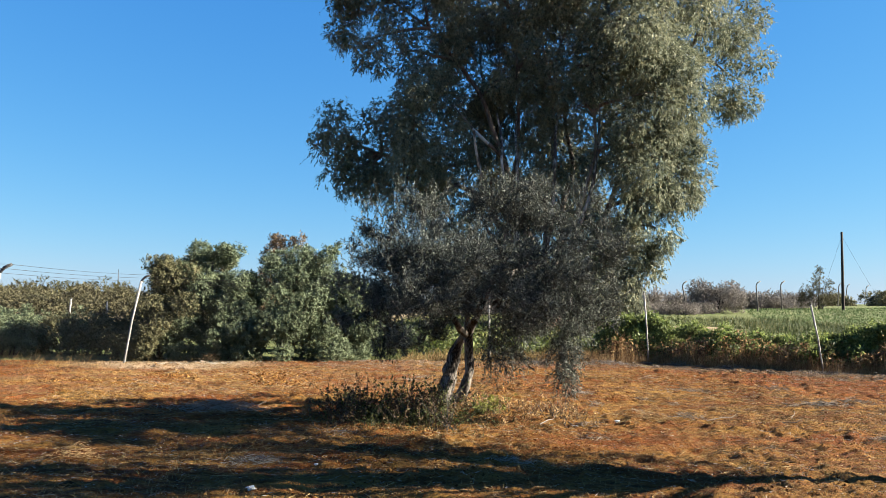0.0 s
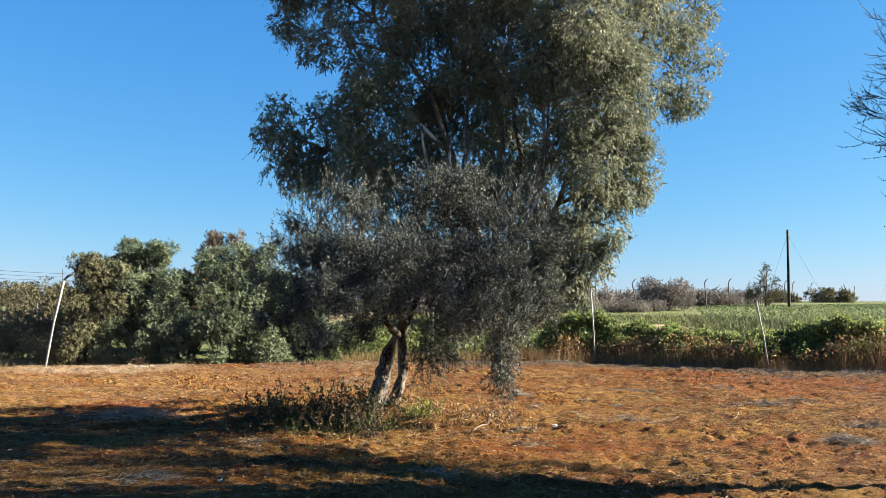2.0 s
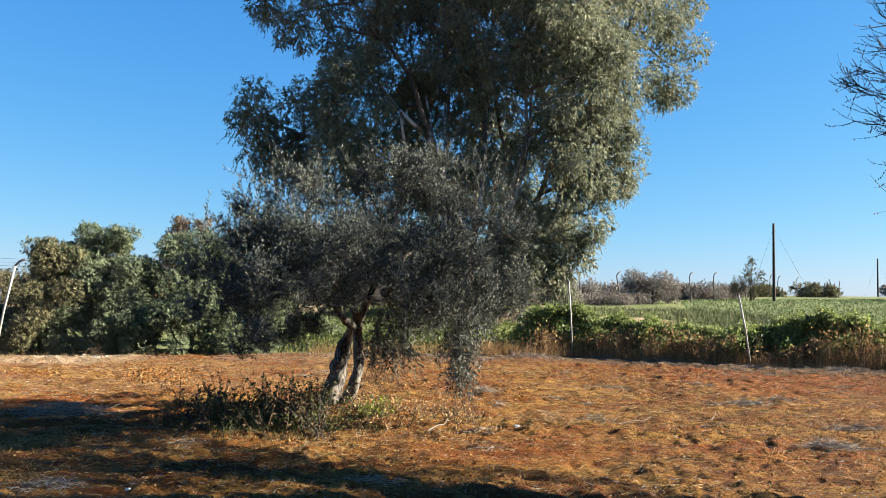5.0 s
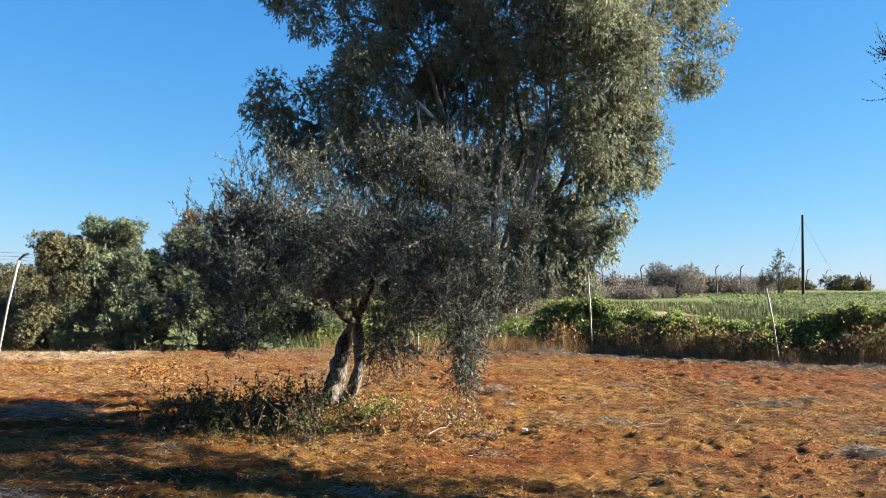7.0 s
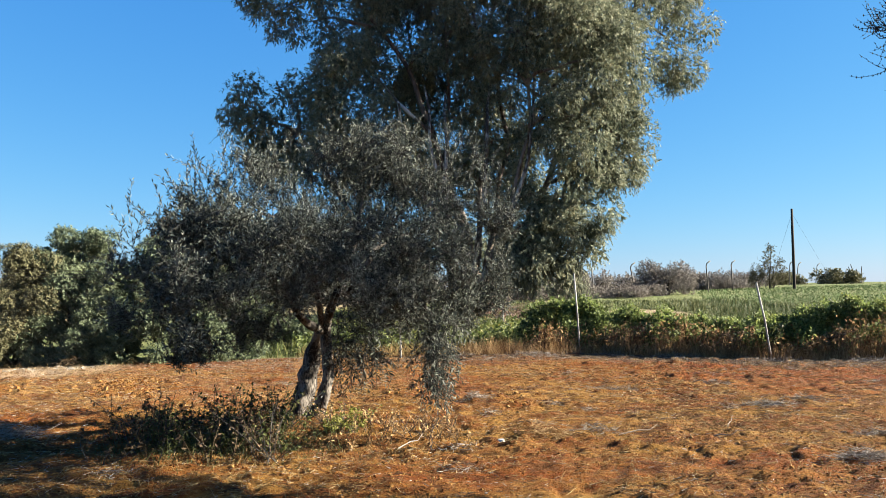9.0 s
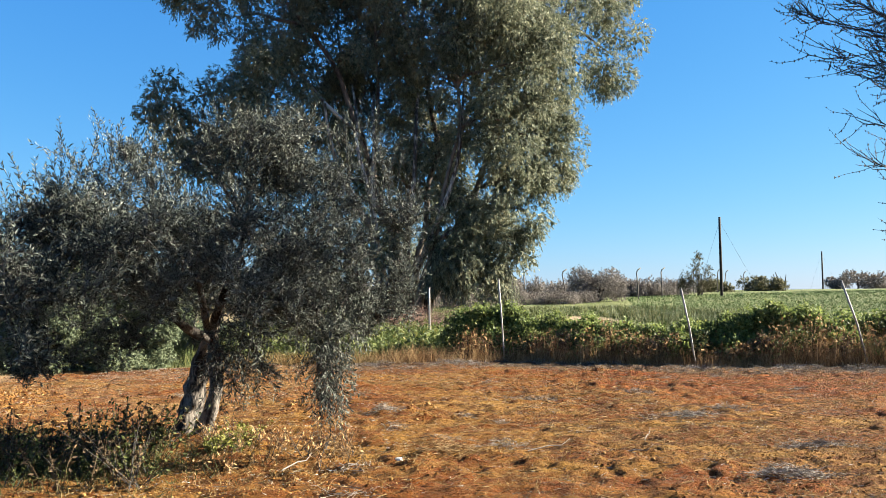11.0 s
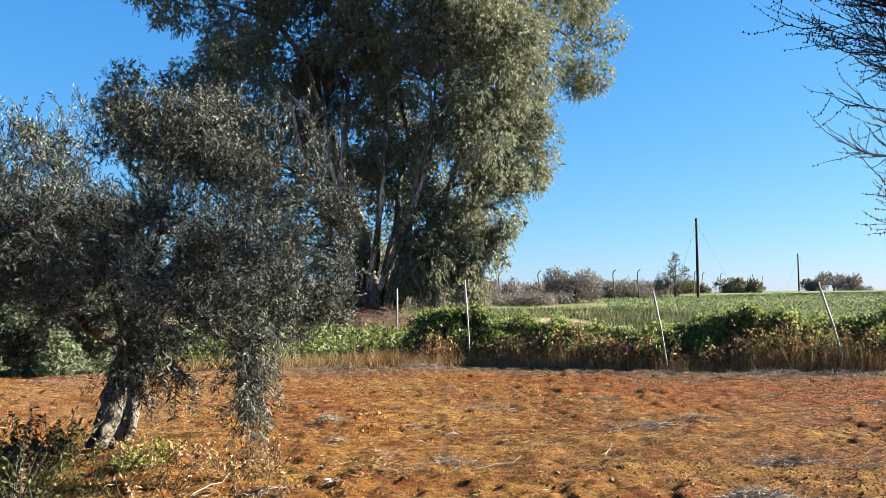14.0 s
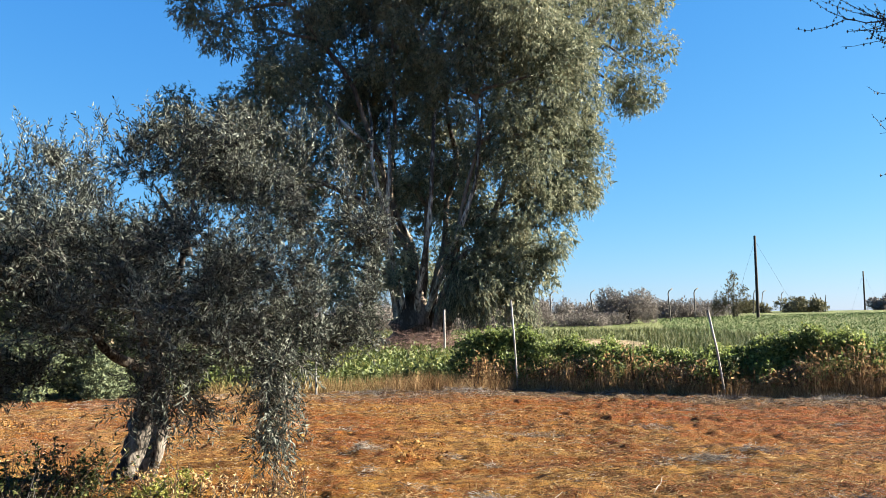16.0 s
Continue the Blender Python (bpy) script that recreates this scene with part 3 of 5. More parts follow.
# the great eucalyptus
EX, EY = 3.3, 33.6
EZ = float(height(EX, EY))
euc = thing("eucalyptus_tree", "tall grey-green eucalyptus with many pale stems and hanging leaves", "tree", (EX, EY, EZ))
LOBES_LEFT = [
    (-4.75, 32, 8.5, 1.05), (-4.0, 33, 7.2, 0.8), (-3.2, 32.5, 8.3, 1.3), (-4.7, 33, 13.3, 0.95), (-4.0, 32.5, 12.0, 0.8), (-2.6, 32, 11.6, 1.0), (-3.5, 33, 14.9, 1.5), (-4.6, 33, 15.6, 1.1),
    (-1.4, 32, 13.6, 1.8), (-1.9, 31.7, 7.3, 1.4), (-0.8, 32.4, 5.6, 1.2), (-0.9, 32, 9.6, 1.5), (0.3, 34, 11.5, 1.9), (0.8, 33.5, 15, 2.2), (-1.55, 30.5, 9.2, 0.8),
    (-0.5, 33, 17.5, 2.1), (0.3, 34, 7.4, 1.5), (1.0, 35, 4.6, 1.4), (-1.0, 36, 10, 2.4), (1.5, 37, 13, 3.0), (0, 36.5, 6.5, 1.8),
    (-4.7, 32, 7.1, 0.75), (-4.2, 32.2, 6.4, 0.6), (-3.4, 32, 6.3, 0.8), (-5.2, 32, 7.9, 0.7), (-2.7, 32, 6.3, 0.95), (-2.0, 32, 5.6, 0.8),
]
LOBES_RIGHT = [
    (3.2, 36.5, 10.5, 1.8), (3.2, 34.5, 14.0, 2.2), (4.9, 36, 8.2, 1.7), (6.6, 31.9, 10.7, 2.0), (7.2, 30.2, 12.4, 1.9), (7.4, 29.9, 15.2, 2.0), (7.0, 30.3, 18.0, 2.2), (7.6, 30.3, 9.6, 1.5), (6.9, 30.4, 7.6, 1.2), (1.7, 32.4, 10.6, 0.7), (2.8, 32.3, 8.0, 0.7), (3.5, 32.0, 10.2, 1.0), (4.3, 32.0, 7.0, 0.9), (2.9, 32.3, 12.2, 1.1), (4.8, 31.8, 9.4, 1.0), (4.9, 32.0, 5.4, 0.8), (5.6, 31.5, 3.1, 0.9), (6.6, 31.6, 2.1, 0.55), (4.8, 31.6, 3.9, 0.8), (6.3, 31.6, 1.7, 0.4), (2.4, 32, 3.4, 0.8), (6.6, 32, 3.7, 1.0), (7.1, 32.2, 2.8, 0.6), (5.6, 32.3, 2.8, 0.7), (8.7, 32.4, 7.4, 1.2), (7.9, 32, 4.6, 1.0), (3.0, 32.4, 6.2, 0.55), (4.0, 32.2, 8.8, 0.55), (1.4, 32.8, 6.6, 0.6), (3.6, 32.6, 13.2, 1.0), (5.7, 32.4, 14.6, 2.4), (8.2, 32, 12.6, 2.1), (4.6, 32.3, 11.2, 0.8),
    (8.4, 32, 9.5, 1.9), (12.4, 36.5, 14.9, 1.7), (12.8, 36.5, 11.8, 1.3), (12.4, 36.5, 10.6, 0.8), (9.0, 33, 6.9, 1.1), (8.0, 32, 6.5, 1.1), (6.9, 31.8, 7.0, 1.5), (9.2, 33, 9.4, 1.2),
    (7.2, 32, 4.9, 1.4), (7.1, 32, 3.4, 0.8), (5.9, 31.9, 4.6, 0.9), (9.2, 33, 15.6, 2.0), (13.0, 36.5, 17.3, 1.7), (10.6, 34.5, 13.4, 1.4), (10.4, 34, 16.4, 1.8), (6.2, 33, 18, 2.4), (3.0, 33, 18.5, 2.4), (5.0, 36.5, 10.5, 2.4),
    (9.1, 32.5, 6.0, 0.7), (8.6, 32.3, 5.4, 0.55), (9.3, 32.5, 7.6, 0.8), (7.5, 32, 3.6, 0.75), (7.6, 32, 2.8, 0.5), (7.3, 32, 4.6, 0.85), (6.5, 31.8, 3.0, 0.75), (5.8, 31.8, 3.6, 0.75), (5.2, 31.8, 2.6, 0.55),
]
LOBES_BACK = [(7.5, 36.5, 13, 2.8), (4, 37, 16, 2.8), (5.2, 36.4, 5.8, 1.7), (7.2, 34.6, 4.6, 1.0), (8.6, 35.5, 9, 1.8), (2.8, 37, 8, 1.8), (3, 36.5, 3.6, 1.2), (1.4, 34, 3.4, 1.2), (2.6, 36.5, 6.0, 1.6), (-0.2, 33.6, 3.4, 1.1), (7.2, 32, 2.4, 0.5), (6.0, 32, 3.0, 0.7), (0.9, 33.5, 2.4, 0.9), (6.0, 34.6, 3.4, 0.9), (4.6, 37, 3.4, 1.2), (5.3, 33.2, 2.3, 0.75), (6.0, 33.4, 1.9, 0.6), (6.4, 33, 3.0, 0.8)]


def shifted(lobes, swell=1.0):
    return [(x - EX, y - EY, z - EZ, r * swell) for x, y, z, r in lobes]


lobes = shifted(LOBES_LEFT, 1.1) + shifted(LOBES_RIGHT, 1.1) + shifted(LOBES_BACK)
STEMS = [
    [(-0.50, 0, -0.3), (-0.66, -0.2, 3), (-1.97, -0.3, 5.2), (-4.37, -0.5, 6.4), (-7.57, -1.2, 7.4)],
    [(-0.35, -0.2, -0.3), (-0.36, -0.3, 3), (-1.27, -0.4, 6.5), (-2.17, -0.5, 9.5), (-4.57, -0.6, 12.4), (-7.4, -0.6, 14.8)],
    [(-0.10, 0.1, -0.3), (-0.02, 0, 3.2), (-0.72, -0.1, 6), (-0.82, 0, 9), (-1.17, 0.2, 16)],
    [(0.10, -0.2, -0.3), (0.42, -0.3, 2.6), (0.33, -0.3, 5), (0.48, -0.4, 8), (0.13, -0.2, 16.5)],
    [(0.30, 0.1, -0.3), (0.84, 0, 3), (1.18, 0, 6.5), (1.13, 0.1, 10), (1.83, 0, 16)],
    [(0.40, -0.4, -0.3), (0.84, -1.6, 1.6), (1.25, -2.1, 2.8), (1.93, -2.3, 5.4), (2.23, -2.2, 8.4), (2.38, -1.5, 12)],
    [(0.70, 0.1, -0.3), (1.85, 0.2, 2.5), (3.03, 0, 5), (4.23, -0.6, 8.5), (5.23, -0.6, 13)],
    [(0.50, 0.3, -0.3), (1.53, 1, 3.5), (2.83, 2, 8.5), (7.13, 2.6, 12.5)],
    [(-0.30, 0.3, -0.3), (-0.37, 1.2, 3.5), (-1.37, 2, 7), (-2.37, 2.4, 12)],
]
tips = []
for i, joints in enumerate(STEMS):
    joints = np.array(joints)
    u = np.linspace(0, len(joints) - 1, 11)
    p = np.stack([np.interp(u, np.arange(len(joints)), joints[:, c]) for c in range(3)], -1)
    p[1:-1] += rng.normal(size=(9, 3)) * [0.17, 0.14, 0]
    wide = (0.2, 0.16, 0.14, 0.14, 0.15, 0.13, 0.2, 0.16, 0.16)[i]
    part("trunk", stem(p, np.interp(np.linspace(0, 1, 11), [0, 0.2, 1], [wide * 2.0, wide * 0.8, 0.04]), 10, 0.06), M_EBARK, euc, "smooth pale grey and brown stem" if i == 0 else "", True)
    tips.append(p)
tips = np.concatenate(tips)
tips = tips[tips[:, 2] > 2.0]
for x, y, z, r in lobes:
    c = np.array([x, y, z])
    score = np.linalg.norm(tips - c, axis=1) + 0.5 * np.maximum(0, tips[:, 2] - z + 0.5)
    part("branch", stem(bent(tips[score.argmin()], c, 0.25, 6, 0.08), np.linspace(0.085, 0.02, 6), 6, 0.03), M_EBARK, euc, smooth=True)
# slender stems in front of the dark crown, pale where the bark peels
FRONT_STEMS = [
    ([(3.1, 33.2, 0.6), (2.75, 32.5, 2.2), (2.47, 31.6, 3.4), (2.28, 31.35, 5.3), (2.42, 31.4, 6.9), (2.34, 32.0, 8.0), (2.42, 33.0, 9.2)], 0.12, 0.04),
    ([(3.35, 33.2, 0.7), (3.3, 32.2, 2.1), (3.64, 31.5, 4.0), (3.78, 31.35, 5.3), (3.88, 31.35, 7.2), (3.98, 32.2, 8.6), (4.2, 33.0, 9.8)], 0.12, 0.04),
    ([(2.6, 33.0, 1.2), (2.4, 31.8, 4.0), (2.15, 31.3, 5.4), (1.74, 31.3, 6.8), (1.82, 31.6, 7.9), (1.6, 32.6, 9.3)], 0.1, 0.035),
    ([(3.4, 33.2, 0.9), (4.0, 32.2, 2.6), (4.5, 31.4, 3.8), (4.96, 31.2, 4.95), (5.36, 31.2, 6.15), (5.53, 31.2, 7.6), (5.64, 31.3, 9.2)], 0.12, 0.04),
    ([(0.66, 31.3, 8.3), (0.74, 31.3, 7.5), (1.0, 31.6, 6.4)], 0.05, 0.06),
]
for line, thick, thin in FRONT_STEMS:
    part("trunk", stem(np.array(line) - [EX, EY, EZ], np.linspace(thick, thin, len(line)), 10, 0.07), M_PEELED, euc, "slender stem with peeling white bark", True)
part("root_crown", stem(np.array([(3.05, 33.3, 0.2), (3.1, 33.2, 0.9), (3.2, 33.1, 1.7), (3.25, 33.0, 2.7)]) - [EX, EY, EZ], [1.0, 0.78, 0.55, 0.2], 16, 0.3), M_EBARK, euc, "massive brown foot of the joined stems", True)
# a bent white branch across the dark gap
part("branch", stem([(-0.8, -0.7, 4.2), (-1.1, -1.5, 5.9), (-1.55, -1.9, 6.8), (-2.05, -2.0, 7.25)], [0.06, 0.06, 0.06, 0.08], 8, 0.05), M_EBARK, euc, smooth=True)
part("branch", stem([(-2.0, -2.0, 7.2), (-2.35, -2.05, 7.5), (-2.7, -1.85, 7.9)], [0.05, 0.075, 0.045], 8, 0.05), M_WHITEBARK, euc, "white bent branch", True)
part("branch", stem([(-2.68, -1.86, 7.87), (-3.05, -1.5, 8.4), (-3.45, -1.1, 9.0)], [0.06, 0.045, 0.03], 8, 0.05), M_EBARK, euc, smooth=True)
twigs, foliage = Buf(), Buf()
masses = clumps(lobes, 9, 0.43, 0.8)


def with_gaps(at, out, size, least):
    """Leaves out the places where open gaps run through the crown."""
    keep = grain(at[:, 0] + 0.4 * at[:, 1], at[:, 2] + 0.35 * at[:, 1], size, 82) > least
    return at[keep], out[keep]


at, out = in_lobes(masses, 2600, 0.3, 1.15)
sprays(twigs, foliage, at, out * 0.8 + rng.normal(size=at.shape) * 0.5 + [0, 0, -0.1], rng.uniform(0.3, 0.6, len(at)), 12, 0.11, 0.026, 0.5, 0.75, 0.006, hang=0.5, face=out + [0, 0, 0.3])
at, out = with_gaps(*in_lobes(masses, 92000, 0.7, 1.15), 0.8, 0.2)
sprays(None, foliage, at, out + rng.normal(size=at.shape) * 0.4 + [0, 0, -0.1], rng.uniform(0.12, 0.26, len(at)), 8, 0.125, 0.04, 0.4, 0.7, 0.006, hang=0.55, face=out + [0, 0, 0.3])
# the thick inside of the crown
at, out = with_gaps(*in_lobes(masses, 9500, 0.25, 1.0), 0.8, 0.22)
sprays(None, foliage, at - out * 0.2, out, 0.3, 6, 0.2, 0.1, 0.3, 0.8, hang=0.4)
part("twig_mass", twigs, M_TWIG, euc, "thin brown twigs", kind="stuff")
part("foliage", foliage, M_EUC, euc, "long hanging grey-green leaves", kind="stuff")


# the bare tree beside the walk: buds on upturned twigs
BX, BY = 8.0, 6.8
bare = thing("bare_tree", "leafless grey tree with long budding twigs beside the bare soil", "tree", (BX, BY, float(height(BX, BY))))
part("trunk", stem([(0, 0, -0.1), (0.03, 0.02, 0.6), (-0.03, 0.0, 1.4), (0.0, 0.02, 2.6)], [0.17, 0.14, 0.12, 0.11], 10, 0.06), M_BARE, bare, "short grey trunk", True)
boughs, shoots, buds = Buf(), Buf(), Buf()
limb_ends = []
for i in range(12):
    if i in (3, 4, 5):
        continue
    az = radians(i * 30 + 12)
    reach, top = rng.uniform(2.1, 2.7), rng.uniform(3.2, 5.4)
    p = bent((0, 0, 2.2 + 0.03 * i), (math.cos(az) * reach, math.sin(az) * reach, top), 0.3, 7, 0.06)
    part("limb", stem(p, np.linspace(0.05, 0.01, 7), 7, 0.04), M_BARE, bare, smooth=True)
    limb_ends.append(p)
# upper and side limbs out of view, added for their shade on the soil
for i in range(7):
    p = bent((0, 0, 2.5), (rng.uniform(-1.6, 2.0), rng.uniform(-2.0, 1.8), rng.uniform(5.2, 7.6)), 0.0, 7, 0.08)
    part("limb", stem(p, np.linspace(0.042, 0.01, 7), 7, 0.04), M_BARE, bare, smooth=True)
    limb_ends.append(p)
for i in range(15):
    p = bent((0, 0, 2.5), (rng.uniform(-1.8, 0.8), rng.uniform(-2.3, 1.6), rng.uniform(5.6, 7.9)), 0.5, 7, 0.08)
    part("limb", stem(p, np.linspace(0.042, 0.01, 7), 7, 0.04), M_BARE, bare, smooth=True)
    limb_ends.append(p)
for i in range(13):
    p = bent((0, 0, 2.5), (rng.uniform(-1.2, 1.6), rng.uniform(-1.2, 1.8), rng.uniform(4.4, 7.6)), 0.3, 7, 0.08)
    part("limb", stem(p, np.linspace(0.042, 0.01, 7), 7, 0.04), M_BARE, bare, smooth=True)
    limb_ends.append(p)
# limbs on the side away from the soil, whose shade falls over the foreground
for i in range(11):
    p = bent((0, 0, 2.5), (rng.uniform(-1.2, 2.2), rng.uniform(-2.3, -0.6), rng.uniform(4.2, 6.8)), 0.3, 7, 0.08)
    part("limb", stem(p, np.linspace(0.042, 0.01, 7), 7, 0.04), M_BARE, bare, smooth=True)
    limb_ends.append(p)
# and on the far side, shading the weeds and the soil behind the olive tree
for i in range(11):
    p = bent((0, 0, 2.5), (rng.uniform(1.0, 2.6), rng.uniform(1.4, 3.6), rng.uniform(4.0, 7.0)), 0.3, 7, 0.08)
    part("limb", stem(p, np.linspace(0.042, 0.01, 7), 7, 0.04), M_BARE, bare, smooth=True)
    limb_ends.append(p)
for p in limb_ends:
    for k in range(8):
        f = rng.uniform(3.0, 6)
        a = p[int(f)] + (p[min(int(f) + 1, 6)] - p[int(f)]) * (f % 1)
        d = unit(a - np.array([0, 0, 2.8]) + rng.normal(size=3) * 0.9)
        d[2] = max(d[2], 0.05)
        q = bent(a, a + d * rng.uniform(0.7, 1.4), -0.1, 5, 0.02)
        # only the low tiers below reach out over the soil
        if q[-1, 2] < 5.2 and q[-1, 0] < 0.72 * q[-1, 1] - 1.6:
            continue
        boughs.tubes(q[None], np.linspace(0.015, 0.004, 5)[None], 5)
        s0 = q[rng.integers(1, 5, 9)]
        s1 = s0 + unit(d + rng.normal(size=(9, 3)) * 0.6 + [0, 0, 0.3]) * rng.uniform(0.25, 0.65, (9, 1))
        shoots.tubes(np.stack([s0, (s0 + s1) / 2 - [0, 0, 0.04], s1], 1), np.array([[0.0085, 0.006, 0.0025]]), 3, cap=False)


def budded(s):
    """Buds all along the shoots s (n, k, 3)."""
    k = s.shape[1]
    for line in s:
        ln = np.linalg.norm(np.diff(line, axis=0), axis=1).sum()
        g = np.arange(0.06, 1.0, 0.03 / ln) * (k - 1)
        g = g + rng.normal(size=len(g)) * 0.03
        g = g[(g > 0) & (rng.uniform(size=len(g)) < 0.85)]
        if not len(g):
            continue
        c = np.stack([np.interp(g, np.arange(k), line[:, ax]) for ax in range(3)], -1) + rng.normal(size=(len(g), 3)) * 0.003
        r = rng.uniform(0.0045, 0.009, (len(c), 1))
        o = np.array([[1, 0, 0], [-1, 0, 0], [0, 1, 0], [0, -1, 0], [0, 0, 1.4], [0, 0, -1.4]])[[0, 2, 1, 4, 5]]
        o[2] = (-0.8, -0.8, 0)
        buds.add(c[:, None] + o * r[:, None], tris=np.arange(len(c))[:, None, None] * 5 + np.array([[0, 1, 3], [1, 2, 3], [2, 0, 3], [1, 0, 4], [2, 1, 4], [0, 2, 4]]))


def upturned(a, way, ln, curl):
    """Slender shoots that leave along way and bend upwards to their tips."""
    u = np.linspace(0, 1, 6)[None, :, None]
    s = a[:, None] + way[:, None] * ln[:, None, None] * u
    s[:, :, 2] += (u[..., 0] ** 2.4) * curl[:, None] - 0.5 * u[..., 0] * curl[:, None]
    return s + rng.normal(size=s.shape) * 0.006 * u


# low boughs in tiers that reach out over the soil, as places of their tips
TIPS = [(5.44, 8.29, 2.79), (5.0, 7.85, 3.13), (5.32, 8.1, 3.12), (5.68, 8.4, 2.42), (5.56, 8.13, 2.1), (5.47, 7.78, 1.88), (5.85, 8.3, 2.62), (4.97, 8.25, 3.58), (5.05, 8.4, 3.66),
        (5.05, 8.14, 3.71), (5.12, 8.0, 3.97), (5.2, 7.95, 4.15), (5.1, 7.95, 4.46), (5.3, 8.3, 3.75), (5.9, 8.3, 4.8), (5.8, 7.9, 5.2), (5.55, 7.95, 3.35), (5.95, 8.4, 3.0), (6.1, 8.6, 3.9), (5.3, 8.2, 3.28), (5.42, 8.0, 3.2), (5.2, 8.1, 3.45), (5.6, 8.25, 3.05), (5.5, 8.1, 3.55)]
for tx, ty, tz in TIPS:
    tip = np.array([tx + 0.27 - BX, ty - BY, tz])
    p = bent((0, 0, np.clip(0.5 * tz + 0.9, 1.9, 2.6)), tip, -0.16, 10, 0.025)
    part("limb", stem(p, np.interp(np.linspace(0, 1, 10), [0, 0.6, 1], [0.022, 0.007, 0.002]), 7, 0.04), M_BARE, bare, smooth=True)
    m = 19
    g = rng.uniform(3.6, 8.8, m)
    a = np.stack([np.interp(g, np.arange(10), p[:, ax]) for ax in range(3)], -1)
    out = unit(tip * [1, 1, 0.35] - [0, 0, 0.2])
    way = unit(out + rng.normal(size=(m, 3)) * [0.4, 0.4, 0.3] + [0, 0, 0.08])
    ln = rng.uniform(0.25, 0.68, m) * np.interp(g, [3.6, 8.8], [1.0, 0.35])
    s = upturned(a, way, ln, rng.uniform(0.02, 0.2, m))
    shoots.tubes(s, np.linspace(0.0045, 0.0013, 6)[None], 4, cap=False)
    budded(s)
    budded(p[None, 6:])
    n2 = m * 3
    w = np.repeat(np.arange(m), 3)
    f = rng.integers(1, 5, n2)
    way2 = unit(way[w] + rng.normal(size=(n2, 3)) * 0.5 + [0, 0, 0.15])
    s2 = upturned(s[w, f], way2, rng.uniform(0.1, 0.32, n2), rng.uniform(0.0, 0.12, n2))
    shoots.tubes(s2, np.linspace(0.0028, 0.0011, 6)[None], 3, cap=False)
    budded(s2)
part("bough_mass", boughs, M_BARE, bare, "grey branching boughs", kind="stuff")
part("twig_mass", shoots, M_BARE, bare, "long thin upturned twigs", kind="stuff")
part("bud_mass", buds, M_BARE, bare, "small dark buds", kind="stuff")


def leafy_shrub(name, label, category, at, lobes, count, material, leaf, width, per=8, twig=0.13, group="", droop=0.15, stems=5, hang=0.0, splay=1.05, up=0.4, dense=2.1, facing=True):
    """A shrub with woody stems and leafy sprays in lobes given from its foot."""
    ob = thing(name, label, category, at, group)
    if name in ("evergreen_shrub", "rusty_tree"):
        lobes = [(x, y, z * 0.96, r * 0.9) for x, y, z, r in lobes]
    for x, y, z, r in [lobes[int(i)] for i in np.linspace(0, len(lobes) - 1, min(stems, len(lobes)))]:
        part("stem", Buf().tubes(bent((x * 0.2, y * 0.2, -0.1), (x, y, z), 0.1, 6, 0.04)[None], np.linspace(0.035, 0.008, 6)[None] * min(1.5, max(0.3, z)), 6), M_TWIG, ob, smooth=True)
    tw, fo = Buf(), Buf()
    p, out = in_lobes(clumps(lobes, 7, 0.44, 0.8), int(count * dense), 0.82)
    keep = p[:, 2] > 0.05
    p, out = p[keep], out[keep]
    w = out + rng.normal(size=p.shape) * 0.5 + [0, 0, up]
    ln, cut = twig * rng.uniform(0.6, 1.3, len(p)), len(p) // 4
    for some, wood in ((slice(0, cut), tw), (slice(cut, None), None)):
        sprays(wood, fo, (p - unit(w) * twig * 0.3)[some], w[some], ln[some], per, leaf, width, droop, splay, 0.003, hang, face=(out + [0, 0, 0.2])[some] if facing else None)
    part("twig_mass", tw, M_TWIG, ob, kind="stuff")
    part("foliage", fo, material, ob, kind="stuff")
    return ob


def base_at(x, y):
    return (x, y, float(height(x, y)) - 0.02)


# the evergreen thicket behind the fence corner
leafy_shrub("evergreen_shrub", "dull brownish-green shrub behind the wire fence", "shrub", base_at(-7.4, 19.7),
            [(-0.4, -0.6, 0.5, 0.6), (0.3, -0.7, 0.45, 0.6), (0.0, -0.2, 1.2, 0.75), (0.5, 0.0, 1.8, 0.7), (-0.2, 0.2, 1.9, 0.6), (0.1, 0.1, 2.35, 0.4), (0.7, -0.5, 1.1, 0.6)], 2850, M_BUSH_DULL, 0.054, 0.027)
leafy_shrub("evergreen_shrub", "tall dark green bushy evergreen at the fence", "shrub", base_at(-6.1, 20.3),
            [(-0.5, -0.9, 0.5, 0.65), (0.5, -1.0, 0.5, 0.7), (0.0, -0.7, 1.2, 0.8), (-0.6, -0.2, 1.7, 0.7), (0.5, -0.2, 1.9, 0.8), (-0.1, 0.1, 2.5, 0.65), (0.3, 0.2, 2.9, 0.42), (-0.5, 0.0, 2.3, 0.5)], 4370, M_BUSH, 0.056, 0.029)
